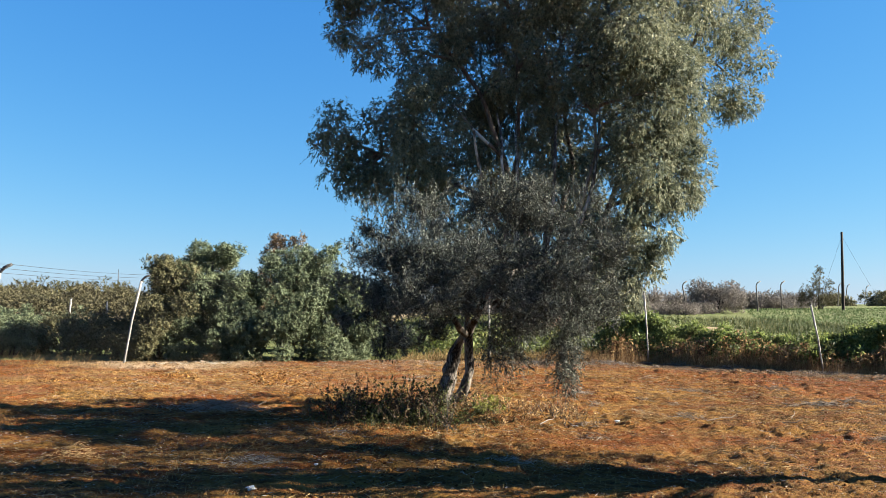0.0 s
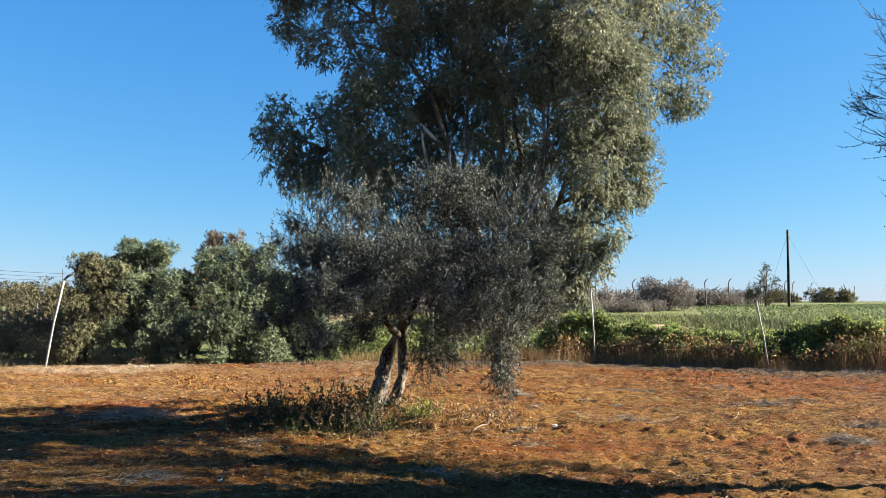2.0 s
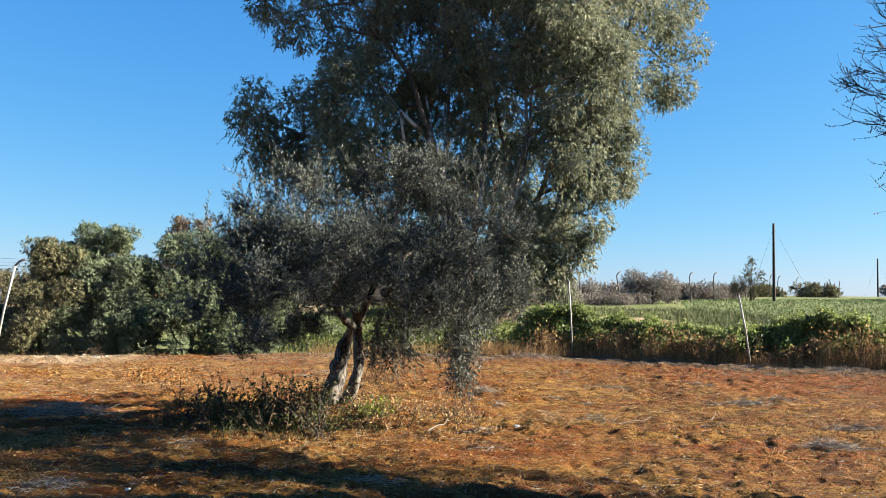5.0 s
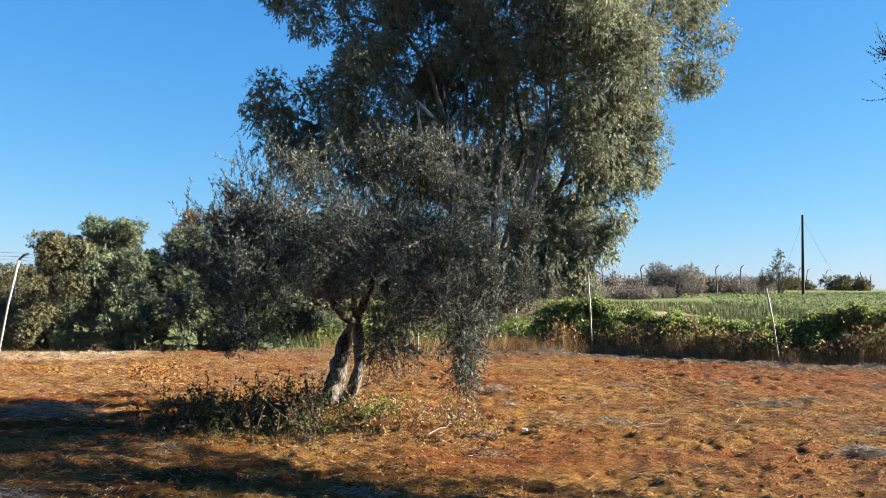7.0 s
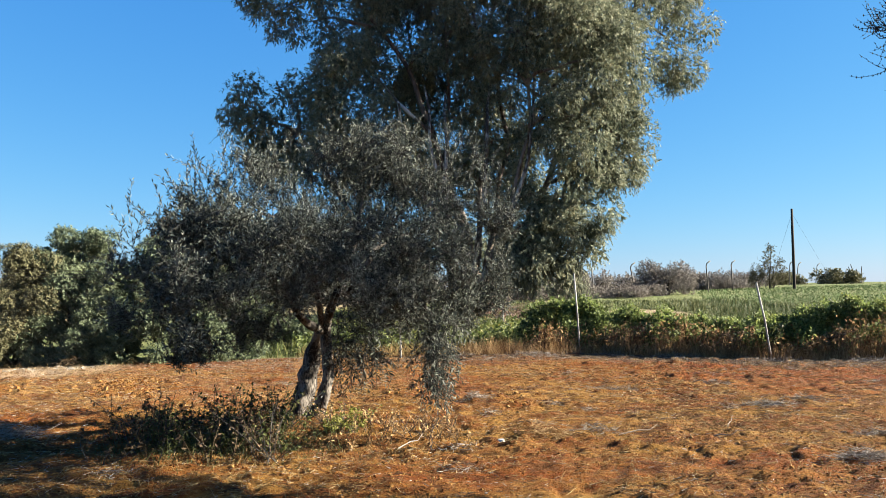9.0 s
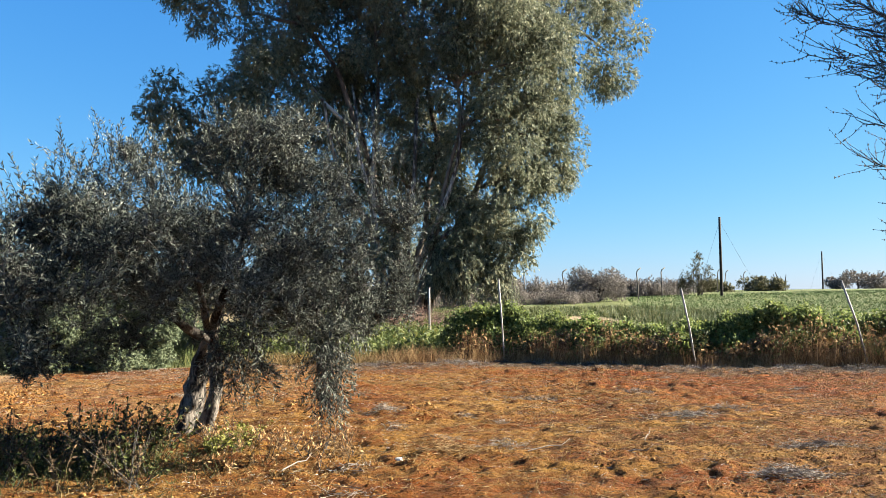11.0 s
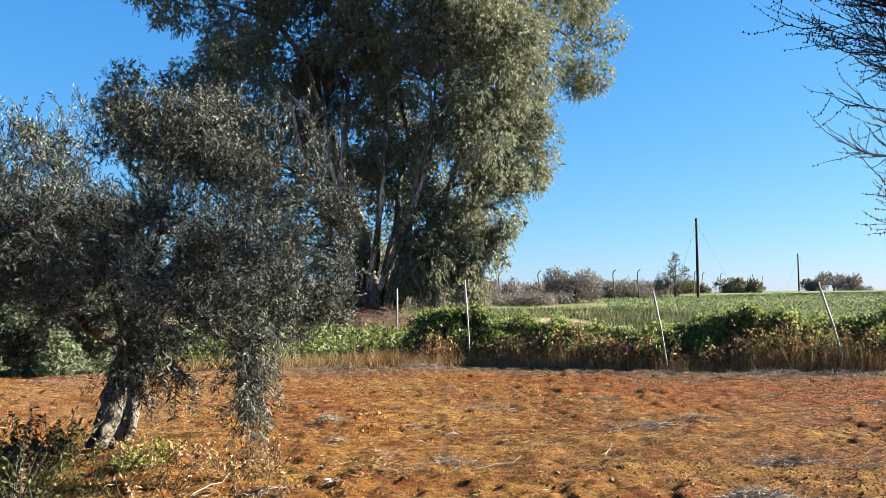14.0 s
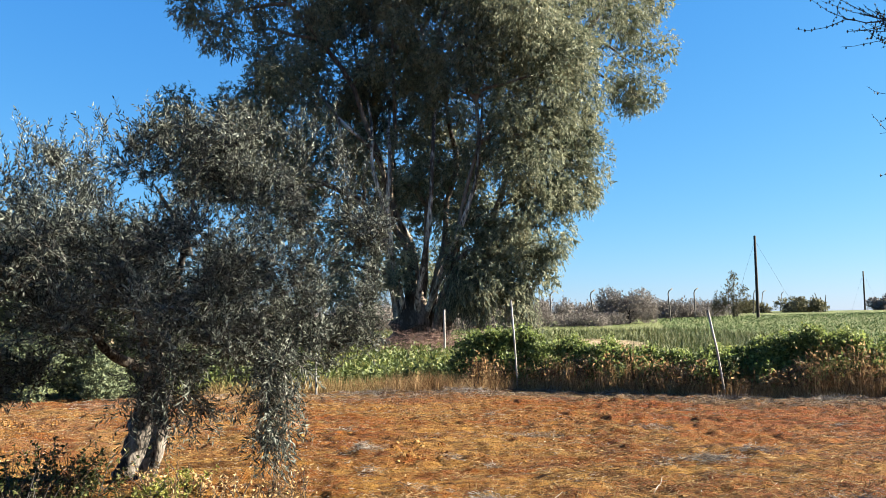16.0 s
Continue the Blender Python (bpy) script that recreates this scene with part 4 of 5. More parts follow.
leafy_shrub("evergreen_shrub", "broad glossy green evergreen sprawling over the fence line", "shrub", base_at(-4.1, 20.4),
            [(-0.8, -1.0, 0.5, 0.7), (0.2, -1.1, 0.55, 0.75), (1.1, -0.8, 0.5, 0.7), (1.6, -0.4, 0.4, 0.55), (-0.6, -0.6, 1.3, 0.8), (0.4, -0.7, 1.3, 0.85), (1.1, -0.3, 1.2, 0.75), (-0.4, 0.0, 2.1, 0.75), (0.4, 0.0, 2.15, 0.75), (0.1, 0.2, 2.65, 0.45), (0.9, 0.1, 1.8, 0.6), (1.5, -0.3, 1.1, 0.65), (1.3, 0.1, 1.75, 0.5), (1.9, -0.2, 0.6, 0.55), (1.6, -0.2, 1.5, 0.55), (1.35, 0.1, 2.15, 0.5), (0.85, 0.2, 2.45, 0.45), (1.95, -0.3, 1.0, 0.55), (1.1, 0.2, 2.95, 0.2)], 7410, M_BUSH, 0.056, 0.029)
leafy_shrub("evergreen_shrub", "bright green leafy shrub low against the fence", "shrub", base_at(-5.3, 19.35),
            [(-0.4, 0, 0.45, 0.5), (0.3, -0.1, 0.5, 0.55), (0.0, 0.1, 0.95, 0.5)], 1710, M_BUSH, 0.056, 0.029)
leafy_shrub("evergreen_shrub", "dark blue-green shrub in the depth of the thicket", "shrub", base_at(-6.8, 23.2),
            [(0, 0, 1.0, 1.0), (-0.9, 0, 1.2, 0.9), (0.9, 0, 1.2, 0.9), (-0.8, 0.0, 2.0, 0.8), (0.3, 0, 2.4, 0.8), (-0.6, 0, 2.65, 0.4), (-0.9, 0.2, 2.55, 0.4)], 3230, M_FARGREEN, 0.056, 0.029)
leafy_shrub("rusty_tree", "tree top with rust-brown withering leaves above the thicket", "tree", base_at(-5.0, 23.2),
            [(0, 0, 1.3, 0.9), (0.0, 0, 2.2, 0.8), (-0.15, 0, 3.0, 0.5), (0.35, 0, 3.1, 0.35), (0.8, 0, 2.2, 0.6)], 900, M_RUSTY, 0.09, 0.03)
leafy_shrub("evergreen_shrub", "shaded green shrub behind the olive tree", "shrub", base_at(-1.7, 22.2),
            [(-0.4, 0, 0.6, 0.7), (0.5, 0.1, 0.5, 0.6), (-0.3, 0.2, 1.2, 0.6), (-0.8, 0.2, 1.6, 0.5)], 2090, M_BUSH, 0.056, 0.029)
# dark scrub outside the side fence
for x, y, h, mat, lab in [(-8.9, 20.3, 1.1, M_BUSH_DULL, "low olive-brown scrub"), (-10.2, 20.9, 1.2, M_BUSH_DULL, "low olive-brown scrub"), (-11.4, 20.2, 1.15, M_BUSH, "low green scrub"), (-12.5, 21.2, 1.3, M_BUSH, "low green scrub"), (-13.6, 20.3, 1.2, M_HEDGE, "low bright green scrub"), (-11.2, 22.6, 1.4, M_BUSH, "low green scrub"), (-13.2, 23.2, 1.45, M_BUSH, "low green scrub"), (-14.8, 22.2, 1.4, M_BUSH_DULL, "low olive-brown scrub"), (-9.6, 22.8, 1.35, M_BUSH_DULL, "low olive-brown scrub"), (-16.2, 23.5, 1.4, M_BUSH, "low green scrub"), (-12.6, 19.3, 0.7, M_HEDGE, "low bright green scrub")]:
    leafy_shrub("scrub", lab + " outside the wire fence", "shrub", base_at(x, y),
                [(-0.7, 0, 0.26 * h, 0.4), (0.65, 0.1, 0.28 * h, 0.42), (0, -0.1, 0.5 * h, 0.44), (-0.45, 0.2, 0.55 * h, 0.36), (0.45, 0.1, 0.58 * h, 0.34)], 620, mat, 0.07, 0.036, group="scrub outside the fence", dense=1.8)

# the leafy row along the fence
ROW = [(4.55, 21.2, 1.15), (5.3, 21.1, 1.2), (6.1, 20.7, 1.05), (7.0, 20.0, 0.92), (7.9, 19.5, 0.85), (8.8, 19.0, 0.85), (9.7, 18.7, 0.95), (10.4, 18.5, 1.18), (11.2, 18.3, 1.12), (12.1, 18.2, 0.95), (13.0, 18.0, 1.1), (13.9, 17.8, 1.05), (14.9, 17.6, 1.1), (16.0, 17.5, 1.1)]
for x, y, h in ROW:
    h *= 0.92 if x < 5.5 or x > 10 else 0.84
    leafy_shrub("row_shrub", "broad-leaved green shrub over dry stalks along the fence", "shrub", base_at(x, y + 0.25),
                [(-0.4, 0.0, h * 0.66, 0.33), (0.35, -0.05, h * 0.66, 0.35), (0.0, 0.0, h * 0.8, 0.32), (rng.uniform(-0.3, 0.3), 0.25, h * 0.74, 0.32), (rng.uniform(-0.4, 0.4), -0.25, h * 0.5, 0.27), (rng.uniform(-0.4, 0.4), -0.3, h * 0.33, 0.24), (rng.uniform(-0.4, 0.4), -0.35, h * 0.4, 0.22), (rng.uniform(-0.45, 0.45), -0.5, h * 0.3, 0.2), (rng.uniform(-0.45, 0.45), -0.55, h * 0.45, 0.19), (rng.uniform(-0.4, 0.4), -0.4, h * 0.2, 0.2), (rng.uniform(-0.45, 0.45), -0.4, h * 0.5, 0.2), (rng.uniform(-0.4, 0.4), -0.1, h * rng.uniform(0.85, 1.0), 0.18)],
                880, M_HEDGE, 0.066, 0.05, per=6, twig=0.17, group="row along the fence", stems=5, splay=1.0, dense=1.7, facing=False)


for k in range(30):
    x = 4.3 + 0.42 * k + rng.uniform(-0.2, 0.2)
    h = rng.uniform(0.3, 0.7)
    leafy_shrub("dead_shrub", "withered brown shrub drying at the foot of the row", "shrub", base_at(x, float(edge(x)) + rng.uniform(0.1, 0.35)),
                [(-0.15, 0, h * 0.45, 0.2), (0.15, 0.05, h * 0.6, 0.2), (0, -0.1, h * 0.85, 0.16)], 60, (M_DRY, M_RUSTY, M_HEDGE, M_WEED)[k % 4], 0.07, 0.035, per=5, twig=0.16, group="dead shrubs along the fence", stems=3, dense=1.5, facing=False)


def stalks(count, x0, x1, near, far, low, high, lean=0.2, width=0.008):
    """Upright dry or green blades over a band that follows the fence, none on the sandy track."""
    x = rng.uniform(x0, x1, count)
    y = edge(x) + rng.uniform(near, far, count)
    keep = np.hypot((x - 9.3) / 0.85, (y - 30.6) / 1.6) > 1.8
    keep &= np.hypot((x - 4.9) / 1.7, (y - 29.2) / 1.4) > 1.0
    x, y = x[keep], y[keep]
    count = len(x)
    h = rng.uniform(low, high, count) * (0.25 + 0.55 * grain(x, y, 0.35, 51) + 0.75 * grain(x, y, 1.5, 52))
    b = on_ground(x, y)
    b[:, 2] -= 0.02
    t = b + np.stack([rng.normal(size=count) * lean * h, rng.normal(size=count) * lean * h, h], -1)
    return b, t, width


b = Buf()
b.blades(*stalks(3000, 4.3, 17, -0.15, 0.6, 0.2, 0.66, 0.26, 0.009))
b.blades(*stalks(7500, 2.4, 17, -0.4, 0.35, 0.1, 0.4, 0.45, 0.01))
b.blades(*stalks(1100, 4.2, 17, -0.05, 1.0, 0.4, 0.9, 0.2, 0.009))
b.blades(*stalks(1300, 4.3, 17, -0.42, 0.0, 0.25, 0.68, 0.2, 0.01))
base, tip, _ = stalks(1300, 4, 17, -0.1, 0.5, 0.25, 0.72)
b.leaves(tip, rng.normal(size=tip.shape) + [0, 0, -0.4], 0.09, 0.04)
b.leaves(tip - [0, 0, 0.12], rng.normal(size=tip.shape) + [0, 0, -0.4], 0.1, 0.04)
b.blades(base, tip, 0.008)
single("dry_grass", b, M_DRY, "tall dry brown grass and dead stalks along the fence", kind="stuff")
b = Buf()
b.blades(*stalks(6000, -2.0, 5.0, 0.9, 6.5, 0.15, 0.5, 0.3, 0.016))
b.blades(*stalks(14000, 4.0, 16, 1.5, 16, 0.15, 0.4, 0.3, 0.022))
b.blades(*stalks(4000, -2, 9, 6, 12, 0.15, 0.4, 0.3, 0.024))
b.blades(*stalks(12000, -3, 16, 11, 23, 0.08, 0.28, 0.35, 0.03))
base, tip, _ = stalks(1700, -1.5, 4.6, 1.3, 5.5, 0.2, 0.55)
for k in range(4):
    b.leaves(base + (tip - base) * (0.4 + 0.2 * k), rng.normal(size=tip.shape) + [0, 0, 0.3], 0.13, 0.06)
single("fresh_weeds", b, M_GRASS, "bright green weeds and grass beyond the fence", kind="stuff")
b = Buf()
b.blades(*stalks(3600, -1.2, 5.0, 0.2, 1.2, 0.12, 0.36, 0.35, 0.011))
b.blades(*stalks(260, -8, -2.4, -0.4, 0.5, 0.06, 0.22, 0.5, 0.006))
b.blades(*stalks(400, -12, -7.0, -1.2, 0.3, 0.1, 0.35, 0.5, 0.006))
single("dry_grass", b, M_TAN, "pale dry grass at the foot of the thicket and fence", kind="stuff")

# the green crop behind
n1 = 120000
x = rng.uniform(5.5, 75, n1)
y = edge(np.minimum(x, 30)) + 4.5 + 60 * rng.uniform(0, 1, n1) ** 2.0
keep = (np.hypot((x - 9.3) / 0.85, (y - 30.6) / 1.6) > 2.0) & (x > 7.8 + np.maximum(0, y - 24) * 0.34) & (y < 46 + x * 0.45)
x, y = x[keep], y[keep]
base = on_ground(x, y)
tall = rng.uniform(0.05, 0.12, len(x))
tip = base + np.stack([rng.normal(size=len(x)) * 0.08, rng.normal(size=len(x)) * 0.08, tall], -1)
sown = x > 10.0 + np.maximum(0, y - 24) * 0.29
b = Buf().blades(base[sown], tip[sown], 0.01 + 0.0005 * y[sown])
single("crop_field", b, M_CROP, "green young cereal crop on the rising field", kind="stuff")


# ---- fences, poles ----
def tube_part(name, pts, rad, mat, parent, label="", sides=8):
    return part(name, Buf().tubes(np.asarray(pts, float)[None], np.broadcast_to(np.asarray(rad, float), (1, len(pts))), sides), mat, parent, label, True)


fence = thing("wire_fence", "leaning chain-link fence with bent-over posts and barbed wire", "fence", (-7.4, 18.0, 0))
ARMS = []
for px, py in [(-0.08, 0.0), (-0.12, -5.4), (-0.15, -10.8)]:
    lean = (0.37, 0.05) if py == 0 else (0.2, 0.05)
    z0 = float(height(px - 7.4, py + 18.0))
    top = (px + lean[0], py + lean[1], 1.93)
    tipp = (px + lean[0] + 0.2, py + lean[1], 2.07)
    post = tube_part("post", [(px, py, z0 - 0.3), (px + lean[0] * 0.5, py + lean[1] * 0.5, 1.0), top], 0.027, M_POST, fence, "pale galvanised post")
    tube_part("arm", [top, (top[0] + 0.08, top[1], 2.02), tipp], 0.027, M_DARKTIP, post, "dark bent arm")
    ARMS.append((top, tipp))
for k in range(3):
    for (ta, pa), (tb, pb2) in zip(ARMS, ARMS[1:]):
        a = np.array(ta) + (np.array(pa) - np.array(ta)) * (k / 2)
        c = np.array(tb) + (np.array(pb2) - np.array(tb)) * (k / 2)
        tube_part("barbed_wire", bent(a, c, -0.03, 7), 0.003, M_WIRE, fence, sides=4)
    tube_part("barbed_wire", bent(np.array(ARMS[0][0]) + [0.08 * k, 0, 0.06 * k], (5.2, 1.7, 1.9 + 0.06 * k), -0.08, 9), 0.003, M_WIRE, fence, sides=4)


def netting(a, c, tall, gap=0.13):
    """Woven diamonds of wire between two foot points."""
    a, c = np.asarray(a, float), np.asarray(c, float)
    length = np.linalg.norm(c - a)
    starts = np.arange(-tall, length, gap)
    b = Buf()
    for sgn in (1, -1):
        for s in starts:
            u0, u1 = max(s, 0), min(s + tall, length)
            if u1 - u0 < 0.03:
                continue
            z0, z1 = u0 - s, u1 - s
            if sgn < 0:
                z0, z1 = tall - z0, tall - z1
            p = np.stack([a + (c - a) * u0 / length, a + (c - a) * u1 / length])
            p[:, 2] += [z0 + 0.03, z1 + 0.03]
            p[:, 1] += 0.004 * sgn
            b.tubes(p[None], np.full((1, 2), 0.001), 3, cap=False)
    return b


part("netting", netting((0.03, 0.02, 0), (-0.12, -5.4, 0), 1.85), M_WIRE, fence, "sagging chain-link netting")
part("netting", netting((0.05, 0.05, 0), (2.6, 0.65, 0), 1.85), M_WIRE, fence)


def post_thing(x, y, h, dx, dy, r=0.02, label="thin pale metal fence post leaning in the dry grass"):
    z0 = float(height(x, y))
    ob = thing("fence_post", label, "post", (x, y, z0), "posts of the old fence")
    shaft = tube_part("shaft", [(0, 0, -0.3), (dx * 0.5, dy * 0.5, h * 0.5), (dx, dy, h)], r, M_POST, ob)
    tube_part("cap", [(dx, dy, h - 0.01), (dx * 1.01, dy, h + 0.015)], r * 1.12, M_DARKTIP, shaft)
    return ob


post_thing(5.13, 20.45, 1.83, -0.12, 0.0)
post_thing(8.6, 18.2, 1.52, -0.3, 0.0, 0.02, "pale metal fence post leaning sideways among the shrubs")
post_thing(11.75, 17.45, 1.6, -0.55, 0.0, 0.02, "rusty grey fence post leaning far over")
post_thing(1.05, 20.0, 1.5, -0.03, 0.0)
post_thing(4.0, 27.5, 1.35, 0.0, 0.0, 0.03, "short pale post beyond the weeds")
post_thing(-9.5, 24.0, 1.35, 0.12, 0.0, 0.03, "pale post in the scrub outside the fence")
post_thing(-11.9, 24.2, 1.4, 0.12, 0.0, 0.03, "pale post in the scrub outside the fence")
post_thing(-12.8, 29, 1.25, 0.0, 0.0, 0.035, "pale post at the edge of the far grove")
post_thing(-10.6, 29, 1.3, 0.0, 0.0, 0.035, "pale post at the edge of the far grove")
post_thing(-8.9, 29.4, 1.3, 0.0, 0.0, 0.035, "pale post at the edge of the far grove")

FAR_POSTS = [(8.2, 47, 0.05), (10.9, 47.5, 0.06), (13.4, 48, 0.25), (16.5, 49, 0.2), (18.6, 51, 0.1), (21.2, 54, 0.05), (25.8, 60, 0.0), (30.2, 66, -0.1), (33.5, 72, -0.2), (38.5, 79, -0.2), (6.0, 46.5, 0.0)]
for x, y, dx in FAR_POSTS:
    z0 = float(height(x, y))
    ob = thing("far_fence_post", "bent-over pale concrete post of the far field fence", "post", (x, y, z0), "posts of the far fence")
    shaft = tube_part("shaft", [(0, 0, -0.2), (-dx * 0.5, 0, 0.85), (-dx, 0, 1.62)], 0.04, M_CONC, ob)
    tube_part("arm", [(-dx, 0, 1.6), (-dx + 0.05, 0, 1.76), (-dx + 0.26, 0, 1.9)], 0.036, M_CONC, shaft)

for x, y, h, r, lab in [(25.2, 54.0, 5.18, 0.09, "tall dark wooden utility pole at the field's edge"), (63.4, 107.5, 5.1, 0.1, "distant dark wooden utility pole")]:
    z0 = float(height(x, y))
    ob = thing("utility_pole", lab, "pole", (x, y, z0))
    tube_part("pole", [(0, 0, -0.3), (0, 0, h * 0.5), (0, 0, h)], [r * 1.15, r, r * 0.85], M_POLE, ob, "dark tarred timber")
    tube_part("guy_wire", [(0, 0, h - 0.3), (3.2, 3, h * 0.35), (5.4, 5, 0)], 0.006, M_WIRE, ob, sides=4)
    tube_part("guy_wire", [(0, 0, h - 0.3), (-0.6, 0.5, h * 0.5), (-1.2, 1.0, 0)], 0.006, M_WIRE, ob, sides=4)
ob = thing("antenna_mast", "thin lattice mast far beyond the grove", "mast", (-65.0, 150, float(height(-65, 150))))
tube_part("mast", [(0, 0, 0), (0, 0, 3), (0, 0, 5.2)], [0.12, 0.08, 0.03], M_WIRE, ob)


# ---- distance: grove, scrub and lone trees ----
def far_tree(name, label, at, wide, tall, mat, count, leaf, group, trunk=True):
    ob = thing(name, label, "tree" if trunk else "shrub", at, group)
    for k in range(3 if trunk else 5):
        tk = Buf().tubes(bent((0, 0, -0.2), (rng.normal() * wide * 0.1, rng.normal() * wide * 0.1, tall * 0.6), 0, 5, 0.05)[None], np.linspace(0.1, 0.03, 5)[None] * tall / 3, 5)
        part("trunk" if trunk else "stem", tk, M_TWIG, ob)
    rr = min(wide * 0.22, tall * 0.3)
    lob = [(rng.uniform(-0.36, 0.36) * wide, rng.uniform(-0.33, 0.33) * wide, tall * rng.uniform(0.38 if trunk else 0.2, 0.82) - rr * 0.6, rr * rng.uniform(0.75, 1.1)) for _ in range(14)]
    fo = Buf()
    p, out = in_lobes(lob, count, 0.5)
    sprays(None, fo, p, out + rng.normal(size=p.shape) * 0.5 + [0, 0, 0.3], leaf * 1.6, 8, leaf, leaf * 0.42, 0.1, 0.9, face=out + [0, 0, 0.4])
    part("foliage", fo, mat, ob, kind="stuff")
    return ob


def copies(ob, spots):
    for x, y, s in spots:
        m = pose(x, y, float(height(x, y)) - 0.05, 0, 0, rng.uniform(0, 360))
        c = copy_thing(ob, m)
        c.scale = (s * rng.uniform(0.9, 1.1), s * rng.uniform(0.9, 1.1), s * rng.uniform(0.85, 1.1))


grove = [far_tree("grove_tree", "rounded grey-green grove tree in a far row", base_at(-30 - 4 * k, 62), 3.6, 2.6, M_FARGREEN, 270, 0.25, "trees of the far grove") for k in range(2)]
ochre = far_tree("grove_tree", "rounded yellowish-green grove tree in a far row", base_at(-40, 92), 4.2, 2.9, M_FAROCHRE, 230, 0.29, "trees of the far grove")
for i in range(80):
    x = -66 + (i % 20) * 3.1 + rng.uniform(-0.7, 0.7)
    copies(grove[i % 2], [(x, 47 + (i // 20) * 6.5 + rng.uniform(-1.6, 1.6), rng.uniform(0.62, 0.84))])
for i in range(75):
    x = -110 + (i % 25) * 4.2 + rng.uniform(-0.9, 0.9)
    copies(ochre if i % 3 else grove[0], [(x, 78 + (i // 25) * 13 + rng.uniform(-3, 3), rng.uniform(0.8, 1.05))])

scrub = [far_tree("far_scrub", "grey-brown leafless scrub beyond the field", base_at(9.5 + 3 * k, 55), 3.8, 1.58, M_FAR, 900, 0.115, "scrub beyond the field", False) for k in range(2)]
copies(scrub[0], [(4.8, 53, 1.0), (7.2, 54, 1.05), (14.5, 56, 1.0), (17.0, 57, 1.15), (20.0, 57, 1.1), (22.5, 58, 0.9), (2, 54, 1.1), (-1, 53, 1.2), (-4, 54, 1.1)])
copies(scrub[1], [(6.0, 56, 1.0), (11.0, 57, 1.1), (18.5, 59, 1.1), (21, 60, 0.9), (24, 60, 0.9), (26.5, 64, 0.8), (0.5, 57, 1.2), (-7, 55, 1.2), (-10, 56, 1.2)])
far_tree("far_bush", "rounded pinkish-grey bare bush at the field's edge", base_at(15.4, 48.8), 3.0, 2.3, M_FAR, 3000, 0.085, "", False)
leafy_shrub("slender_tree", "slender dark green tree beside the utility pole", "tree", base_at(24.2, 55.5),
            [(0, 0, 0.7, 0.7), (-0.9, 0, 1.0, 0.5), (0.9, 0, 1.2, 0.45), (-0.55, 0, 1.3, 0.55), (0.35, 0, 1.6, 0.5), (-0.1, 0, 2.1, 0.42), (0.2, 0, 2.6, 0.3), (-0.7, 0, 0.6, 0.5), (0.7, 0, 0.9, 0.45)], 500, M_FARGREEN, 0.14, 0.04, twig=0.35, dense=1.0, facing=False)
far_tree("far_bush", "low dark bush on the field's skyline", base_at(32.0, 70), 3.8, 1.0, M_BUSH_DULL, 600, 0.2, "", False)
far_tree("far_bush", "dark wide bush on the field's skyline", base_at(37.2, 72.5), 4.2, 1.25, M_BUSH_DULL, 700, 0.22, "", False)
far_tree("lone_tree", "lone wide tree on the skyline beyond the field", base_at(58.6, 92), 6.2, 2.2, M_FAR, 700, 0.24, "")
far_tree("lone_tree", "small lone tree on the skyline", base_at(56.0, 92), 2.2, 1.4, M_FAR, 400, 0.24, "")
for x, y in [(75, 100), (82, 104), (90, 100), (66, 98)]:
    copies(scrub[0], [(x, y, 0.7)])
# dead stakes on the far fence
for k in range(5):
    x, y = 39.4 + 0.5 * k, 75 + 0.3 * k
    ob = thing("dead_stake", "grey dead stake standing on the skyline", "stake", (x, y, float(height(x, y))), "stakes on the skyline")
    tube_part("stake", [(0, 0, -0.1), (rng.normal() * 0.1, 0, 0.8), (rng.normal() * 0.15, 0, 1.3 + 0.2 * (k % 3))], [0.06, 0.05, 0.03], M_TWIG, ob, sides=6)


# ---- on the soil ----
def twig_pile(x, y, wide, deep, count, mat, label, tall=0.12, ln=0.28, name="twig_pile"):
    if name == "twig_pile":
        count, ln = int(count * 1.7), ln * 0.6
    px, py = x + rng.normal(size=count) * wide / 2.4, y + rng.normal(size=count) * deep / 2.4
    a = on_ground(px, py)
    a[:, 2] += rng.uniform(0.0, tall, count) * np.exp(-(((px - x) / wide) ** 2 + ((py - y) / deep) ** 2) * 2)
    az = rng.uniform(0, 2 * np.pi, count)
    d = np.stack([np.cos(az), np.sin(az), rng.normal(size=count) * 0.22], -1) * (ln * rng.uniform(0.3, 1.2, count))[:, None]
    mid = a + d * 0.5 + rng.normal(size=a.shape) * 0.015
    b = Buf().tubes(np.stack([a - [x, y, 0], mid - [x, y, 0], a + d - [x, y, 0]], 1), np.array([[0.0022, 0.0019, 0.001]]), 4)
    return single(name, b, mat, label, "twigs", "dead plant heaps", "stuff", at=(x, y, 0))


twig_pile(-2.95, 10.6, 0.85, 0.3, 420, M_STRAW, "flat heap of pale dry twigs on the soil", 0.14, 0.3)
twig_pile(5.45, 8.78, 0.4, 0.2, 240, M_STRAW, "grey heap of dry twigs on the soil", 0.1, 0.22)
twig_pile(6.3, 9.95, 0.5, 0.2, 190, M_STRAW, "small grey heap of dry stems", 0.06, 0.2)
twig_pile(5.75, 11.8, 0.55, 0.14, 200, M_STRAW, "thin strip of grey dry stems", 0.06, 0.16)
twig_pile(6.5, 12.3, 0.4, 0.16, 120, M_STRAW, "small grey tuft of dead plants", 0.07, 0.14)
twig_pile(2.85, 10.05, 0.32, 0.2, 150, M_DRY, "dark tuft of dead weeds", 0.12, 0.16)
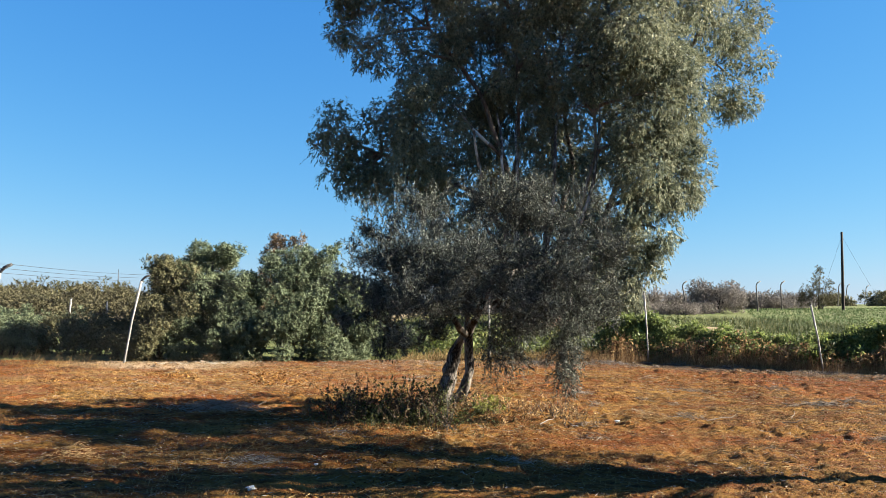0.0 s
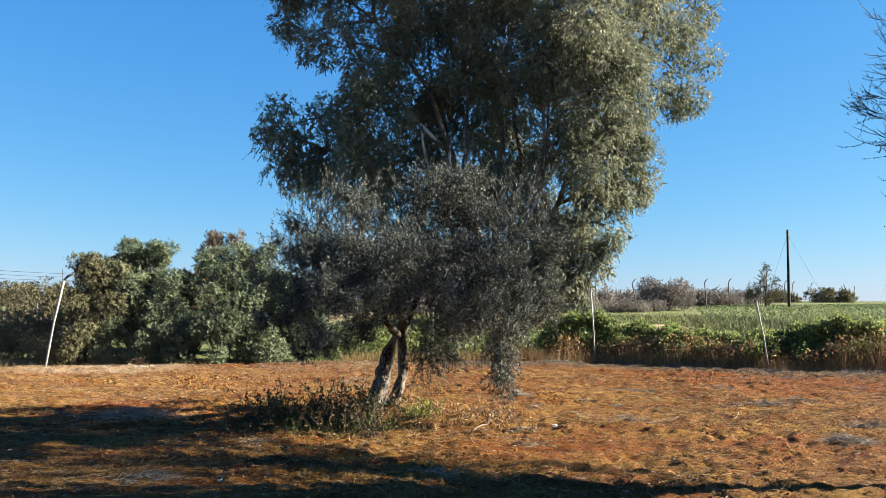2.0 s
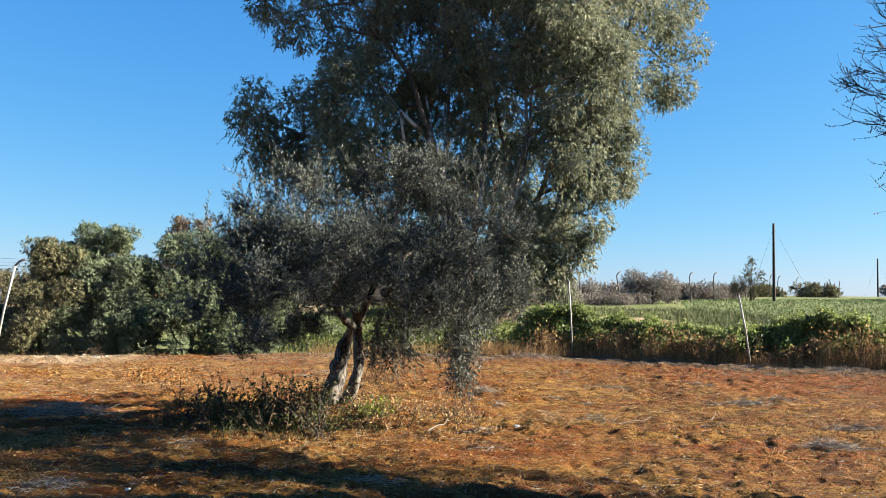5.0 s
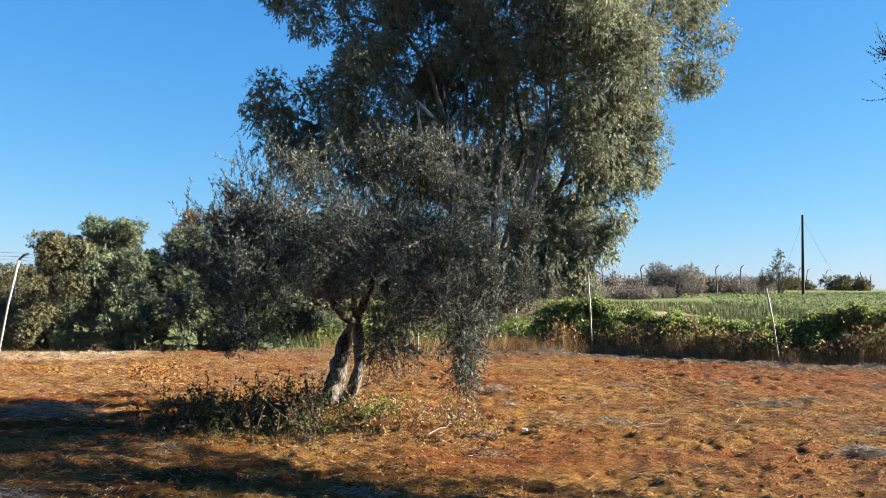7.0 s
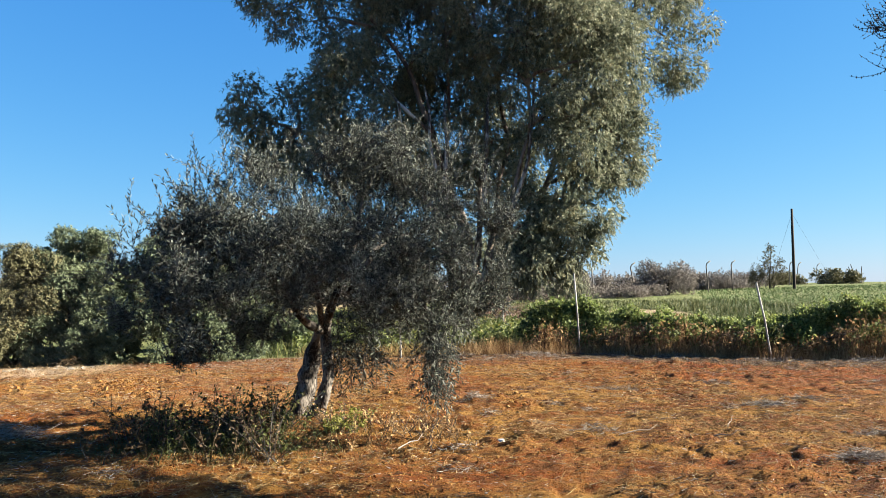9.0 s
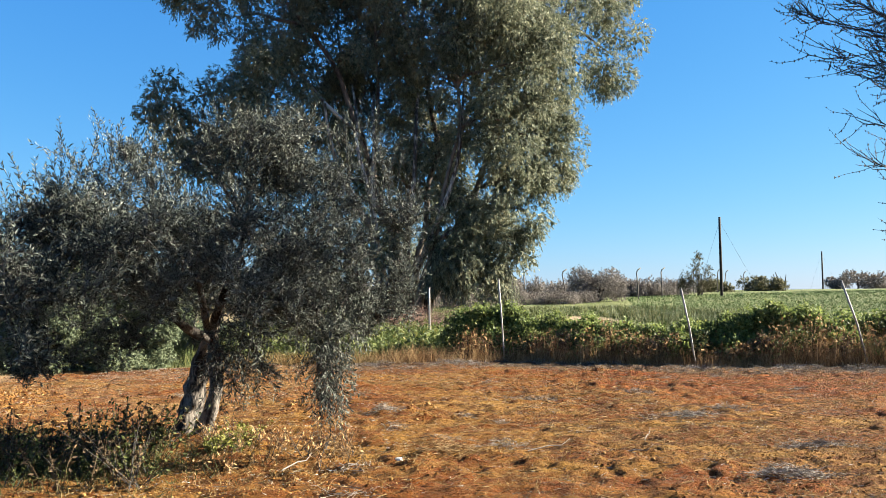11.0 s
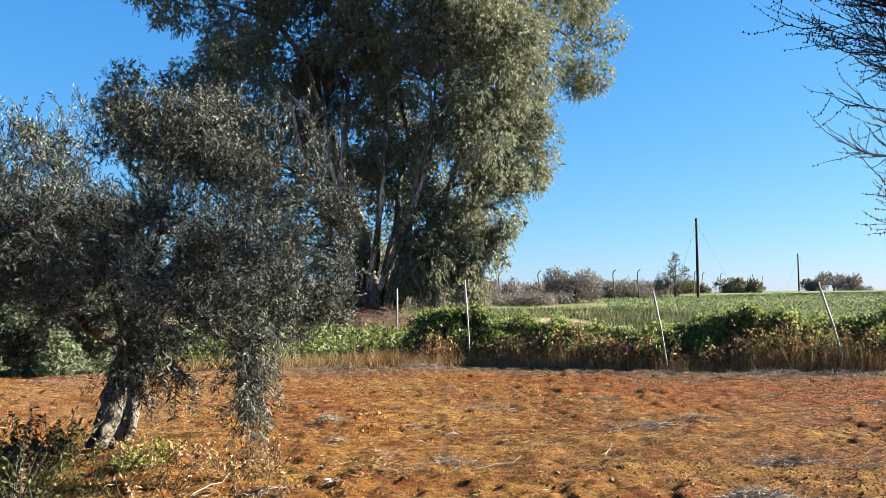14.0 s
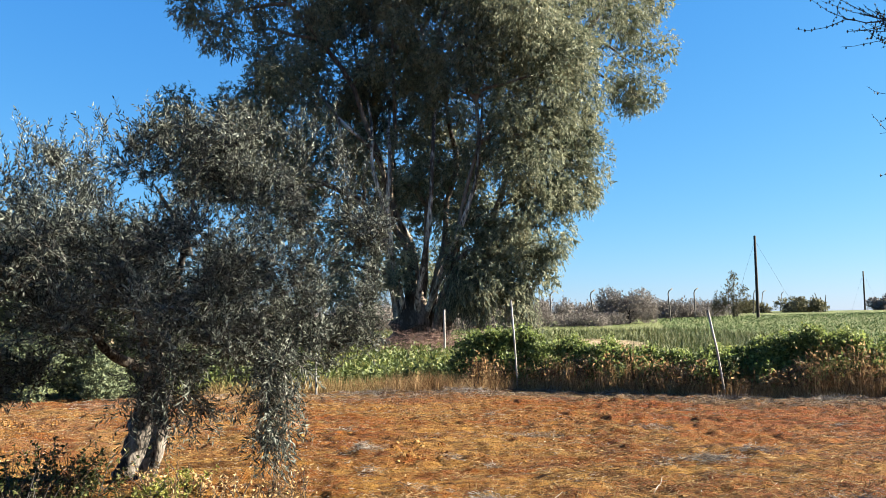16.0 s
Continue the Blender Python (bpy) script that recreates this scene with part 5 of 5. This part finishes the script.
twig_pile(2.3, 12.8, 0.28, 0.16, 120, M_STRAW, "small grey tuft of dead plants", 0.1, 0.14)
twig_pile(3.4, 10.2, 0.3, 0.14, 90, M_STRAW, "small tuft of dead plants", 0.06, 0.14)
twig_pile(-3.3, 7.2, 0.35, 0.2, 120, M_DRY, "dark tuft of dead weeds", 0.16, 0.22)
twig_pile(-1.5, 7.0, 0.35, 0.2, 110, M_STRAW, "low tuft of dry stems", 0.08, 0.18)
twig_pile(0.9, 7.2, 0.3, 0.16, 90, M_STRAW, "low tuft of dry stems", 0.06, 0.16)
twig_pile(4.4, 13.9, 0.5, 0.2, 120, M_STRAW, "small grey tuft of dead plants", 0.06, 0.14)
twig_pile(6.0, 14.2, 0.35, 0.2, 100, M_STRAW, "small grey tuft of dead plants", 0.06, 0.14)
for k in range(34):
    x, y = rng.uniform(-1, 11), rng.uniform(8.5, 16.5)
    twig_pile(x, y, rng.uniform(0.12, 0.3), rng.uniform(0.08, 0.15), 45, M_STRAW if k % 3 else M_DRY, "small tuft of dead plants on the soil", 0.06, 0.12, "dead_tuft")
for k in range(9):
    twig_pile(2.5 + k * 1.5 + rng.uniform(-0.4, 0.4), float(edge(2.5 + k * 1.5)) - rng.uniform(0.2, 0.7), 0.7, 0.22, 220, M_STRAW, "grey straw drift along the fence", 0.07, 0.2, "straw_drift")
twig_pile(3.9, 29.8, 1.5, 0.8, 520, M_BARKLITTER, "reddish heap of fallen bark and branches under the eucalyptus", 0.7, 1.2, "brush_pile")
twig_pile(5.3, 29.4, 1.3, 0.7, 420, M_BARKLITTER, "reddish heap of fallen bark and branches under the eucalyptus", 0.7, 1.2, "brush_pile")
twig_pile(2.8, 30.6, 1.3, 0.7, 360, M_BARKLITTER, "reddish heap of fallen bark and branches under the eucalyptus", 0.7, 1.2, "brush_pile")

for x, y, az, ln in [(3.75, 9.95, 12, 0.42), (4.45, 9.6, -18, 0.3), (-2.6, 10.75, 35, 0.6), (4.9, 10.6, 60, 0.35), (1.5, 9.6, 50, 0.35), (6.9, 8.7, 20, 0.4)]:
    c, s = math.cos(radians(az)), math.sin(radians(az))
    z0 = float(height(x, y))
    p = [(-c * ln / 2, -s * ln / 2, 0.015), (0, 0, 0.05), (c * ln * 0.3, s * ln * 0.3, 0.045), (c * ln / 2, s * ln / 2, 0.1)]
    single("stick", Buf().tubes(np.array(p)[None], np.array([[0.006, 0.0055, 0.004, 0.002]]), 6), M_STRAW, "pale bent stick lying on the soil", "stick", "loose sticks", at=(x, y, z0), smooth=True)


def scrap(x, y, size, label, name="scrap"):
    b = Buf()
    for k in range(5):
        a = rng.uniform(0, 6.28)
        q = np.array([[-1, -0.4, 0], [1, -0.3, 0.1], [0.9, 0.4, 0.3], [-0.8, 0.5, 0.15]]) * size * rng.uniform(0.5, 1)
        r = np.array([[math.cos(a), -math.sin(a), 0], [math.sin(a), math.cos(a), 0], [0, 0, 1]])
        q = q @ r.T + [0, 0, size * 0.25 * k * 0.5]
        b.add(np.concatenate([q, q - [0, 0, 0.006]]), quads=[[0, 1, 2, 3], [7, 6, 5, 4], [0, 4, 5, 1], [1, 5, 6, 2], [2, 6, 7, 3], [3, 7, 4, 0]])
    return single(name, b, M_WHITE, label, "litter", at=(x, y, float(height(x, y)) + 0.01))


scrap(2.36, 9.65, 0.034, "crumpled white scrap on the soil")
scrap(-1.2, 5.75, 0.045, "crumpled white paper on the shaded soil")
scrap(-0.9, 6.9, 0.02, "small white scrap on the shaded soil")


def pebbles(x, y, r, flat=0.55):
    """Rough clods, sunk in the soil."""
    n = len(x)
    o = np.array([[1, 0, 0], [0.3, 0.9, 0.1], [-0.8, 0.5, 0], [-0.7, -0.6, 0.1], [0.3, -1, 0], [0.35, 0.15, 0.85], [-0.4, -0.1, 0.8]])
    v = o[None] * (1 + rng.normal(size=(n, 7, 3)) * 0.28) * r[:, None, None] * [1, 1, flat]
    v[:, :5, 2] -= r[:, None] * 0.3
    a = rng.uniform(0, 6.28, n)
    c, s = np.cos(a)[:, None], np.sin(a)[:, None]
    v = np.stack([v[..., 0] * c - v[..., 1] * s, v[..., 0] * s + v[..., 1] * c, v[..., 2]], -1) + on_ground(x, y)[:, None]
    f = np.array([[0, 1, 5], [1, 2, 6], [1, 6, 5], [2, 3, 6], [3, 4, 6], [4, 5, 6], [4, 0, 5]])
    return v, np.arange(n)[:, None, None] * 7 + f


k = 105000
x, y = rng.uniform(-9, 13, k), rng.uniform(4.5, 20, k)
keep = (y < edge(x) - 0.1) & (rng.uniform(0, 1, k) < 0.25 + 1.1 * step(0.4, 0.65, grain(x, y, 1.1, 61)))
x, y = x[keep], y[keep]
v, f = pebbles(x, y, (0.007 + 0.011 * rng.uniform(0, 1, len(x)) ** 3) * (0.6 + 0.8 * step(0.3, 0.75, grain(x, y, 1.6, 62))) * (1 + 1.1 * step(0.5, 0.68, grain(x, y, 2.2, 31)) * step(11, 13, y)), 0.5)
single("soil_clods", Buf().add(v, tris=f), M_CLOD, "loose orange soil clods", kind="stuff")
k = 6000
x, y = rng.uniform(-8.5, 3.0, k), rng.uniform(12.8, 19.0, k)
keep = (y < edge(x) - 0.3) & (rng.uniform(0, 1, k) < 0.15 + step(0.4, 0.62, grain(x, y * 1.5, 0.8, 63)))
x, y = x[keep], y[keep]
v, f = pebbles(x, y, 0.005 + 0.012 * rng.uniform(0, 1, len(x)) ** 2, 0.4)
single("pale_clods", Buf().add(v, tris=f), M_PALECLOD, "pale straw-coloured clods of dry soil", kind="stuff")
k = 160
x = rng.uniform(-6.6, -5.0, k)
y = edge(x) - rng.uniform(-0.1, 0.4, k)
v, f = pebbles(x, y, rng.uniform(0.02, 0.07, k), 0.25)
single("pale_stones", Buf().add(v, tris=f), M_STONE, "pale rubble at the foot of the fence", kind="stuff")


def litter(count, area, ln, mat, name, label, lift=0.02, w=0.0022, weight=None):
    x0, x1, y0, y1 = area
    px, py = rng.uniform(x0, x1, count), rng.uniform(y0, y1, count)
    keep = py < edge(px) + 0.3
    if weight is not None:
        keep &= rng.uniform(0, 1, count) < weight(px, py)
    px, py = px[keep], py[keep]
    m = len(px)
    a = on_ground(px, py) + [0, 0, 0.006]
    az = rng.uniform(0, 2 * np.pi, m)
    d = np.stack([np.cos(az), np.sin(az), rng.uniform(-0.05, 0.3, m)], -1) * (ln * rng.uniform(0.4, 1.4, m))[:, None]
    single(name, Buf().blades(a - d / 2 + [0, 0, lift * 0.3], a + d / 2 + [0, 0, lift * 0.5], w * rng.uniform(1.2, 2.6, m)), mat, label, kind="stuff")


litter(50000, (-8, 13, 4.5, 20.5), 0.075, M_TAN, "straw_litter", "scattered pale straw on the soil", weight=lambda a, b: 0.2 + step(0.4, 0.7, grain(a, b, 0.9, 71)))
litter(24000, (-3, 16, 15.5, 20.8), 0.12, M_STRAW, "grey_litter", "grey dead stems strewn along the fence", weight=lambda a, b: step(-1.7, -0.5, b - edge(a) + 0.5 * grain(a, b, 0.5, 72)))
litter(34000, (-7, 13, 5, 20), 0.14, M_TAN, "thatch", "matted dry grass lying flat on the soil", lift=0.01, w=0.0035, weight=lambda a, b: step(0.35, 0.65, grain(a, b * 1.6, 0.8, 76)))
litter(34000, (-6, 13, 5, 20.5), 0.05, M_STRAW, "pale_straw", "bright bits of chopped straw on the soil", w=0.0032, weight=lambda a, b: 0.25 + step(0.4, 0.7, grain(a, b, 0.7, 75)))
# short dry turf round the olive and in the foreground
k = 16000
x, y = rng.uniform(-4.5, 7.5, k), rng.uniform(4.5, 11.6, k)
keep = rng.uniform(0, 1, k) < step(0.35, 0.7, grain(x, y, 1.2, 73)) * 0.8 + 0.7 * np.exp(-((x - 1.6) ** 2 / 1.6 + (y - 9.9) ** 2 / 0.8))
x, y = x[keep], y[keep]
base = on_ground(x, y)
single("dry_turf", Buf().blades(base, base + np.stack([rng.normal(size=len(x)) * 0.03, rng.normal(size=len(x)) * 0.03, rng.uniform(0.02, 0.07, len(x))], -1), 0.005), M_TAN, "short dry tan turf", kind="stuff")

# weeds at the foot of the olive
def weed(x, y, h, mat, label, count=26, leaf=0.06, width=0.035):
    ob = thing("weed", label, "weed", (x, y, float(height(x, y)) - 0.01), "weeds round the olive tree")
    fo = Buf()
    n = rng.integers(3, 6)
    a = np.zeros((n, 3)) + rng.normal(size=(n, 3)) * [0.05, 0.05, 0]
    b2 = a + np.stack([rng.normal(size=n) * 0.45 * h, rng.normal(size=n) * 0.45 * h, h * rng.uniform(0.5, 1.1, n)], -1)
    bark = M_TWIG if rng.uniform() < 0.6 else M_BROWNWEED
    for line in np.stack([a, (a + b2) / 2 + rng.normal(size=(n, 3)) * 0.015, b2], 1):
        part("stalk", Buf().tubes(line[None], np.array([[0.004, 0.003, 0.0015]]), 4), bark, ob)
    u = rng.uniform(0.2, 1.0, (n, count))[..., None]
    p = (a[:, None] + (b2 - a)[:, None] * u).reshape(-1, 3)
    fo.leaves(p, rng.normal(size=p.shape) + [0, 0, 0.1], leaf * rng.uniform(0.5, 1.2, len(p)), width * rng.uniform(0.6, 1.2, len(p)))
    part("foliage", fo, mat, ob, kind="stuff")


for k in range(52):
    x, y = rng.uniform(-1.25, 0.2), rng.uniform(9.25, 10.9)
    if rng.uniform() < 0.4:
        x = rng.uniform(-0.9, 0.3)
    weed(x, y, rng.uniform(0.18, 0.5), M_WEED, "dusty green weed with upright dry stalks", 18, 0.046, 0.026)
for k in range(26):
    weed(rng.uniform(-1.3, 0.3), rng.uniform(9.1, 10.5), rng.uniform(0.3, 0.62), M_BROWNWEED, "withered brown weed with bare stalks", 14, 0.05, 0.025)
for k in range(11):
    weed(rng.uniform(0.55, 1.0), rng.uniform(10.3, 11.0), rng.uniform(0.12, 0.28), M_YELLOW, "yellow-green weed beside the olive trunk", 26, 0.04, 0.022)
for k in range(34):
    weed(rng.uniform(0.4, 2.1), rng.uniform(9.5, 11.2), rng.uniform(0.1, 0.28), M_DRY, "low dry tan weed", 10, 0.05, 0.018)
b = Buf()
k = 1500
x, y = rng.normal(size=k) * 0.6 - 0.35, 9.85 + rng.normal(size=k) * 0.36
base = on_ground(x, y)
b.blades(base, base + np.stack([rng.normal(size=k) * 0.07, rng.normal(size=k) * 0.07, rng.uniform(0.04, 0.18, k)], -1), 0.006)
single("weed_grass", b, M_WEED, "thin green grass among the weeds", kind="stuff")
twig_pile(-5.55, 18.45, 0.2, 0.1, 120, M_RUSTY, "small rust-brown dead plant at the foot of the thicket", 0.3, 0.2, "dead_tuft")

# leaning scrub at the foot of the rising field
for k in range(13):
    sx = -1.5 + 1.3 * k + rng.uniform(-0.4, 0.4)
    copies(scrub[k % 2], [(sx, rng.uniform(44.6, 46.6) + max(0, sx - 11) * 0.5, rng.uniform(0.62, 0.8))])

# low curtains of leaves about the eucalyptus stems
low = [(4.6, 31.9, 2.4, 0.4), (4.9, 31.6, 2.8, 0.5), (5.3, 31.7, 2.3, 0.5), (7.1, 31.8, 1.75, 0.4), (6.9, 31.8, 2.3, 0.45), (5.6, 31.8, 2.6, 0.4)]
twigs, foliage = Buf(), Buf()
at, out = in_lobes(clumps(shifted(low), 5, 0.5, 0.6), 1500, 0.2, 1.4)
sprays(twigs, foliage, at, out * 0.4 + rng.normal(size=at.shape) * 0.25 + [0, 0, -0.8], rng.uniform(0.3, 0.7, len(at)), 9, 0.15, 0.036, 0.4, 0.5, 0.006, hang=0.8, face=out)
part("twig_mass", twigs, M_TWIG, euc, "thin hanging twigs", kind="stuff")
part("foliage", foliage, M_EUC, euc, "low hanging leaves about the stems", kind="stuff")
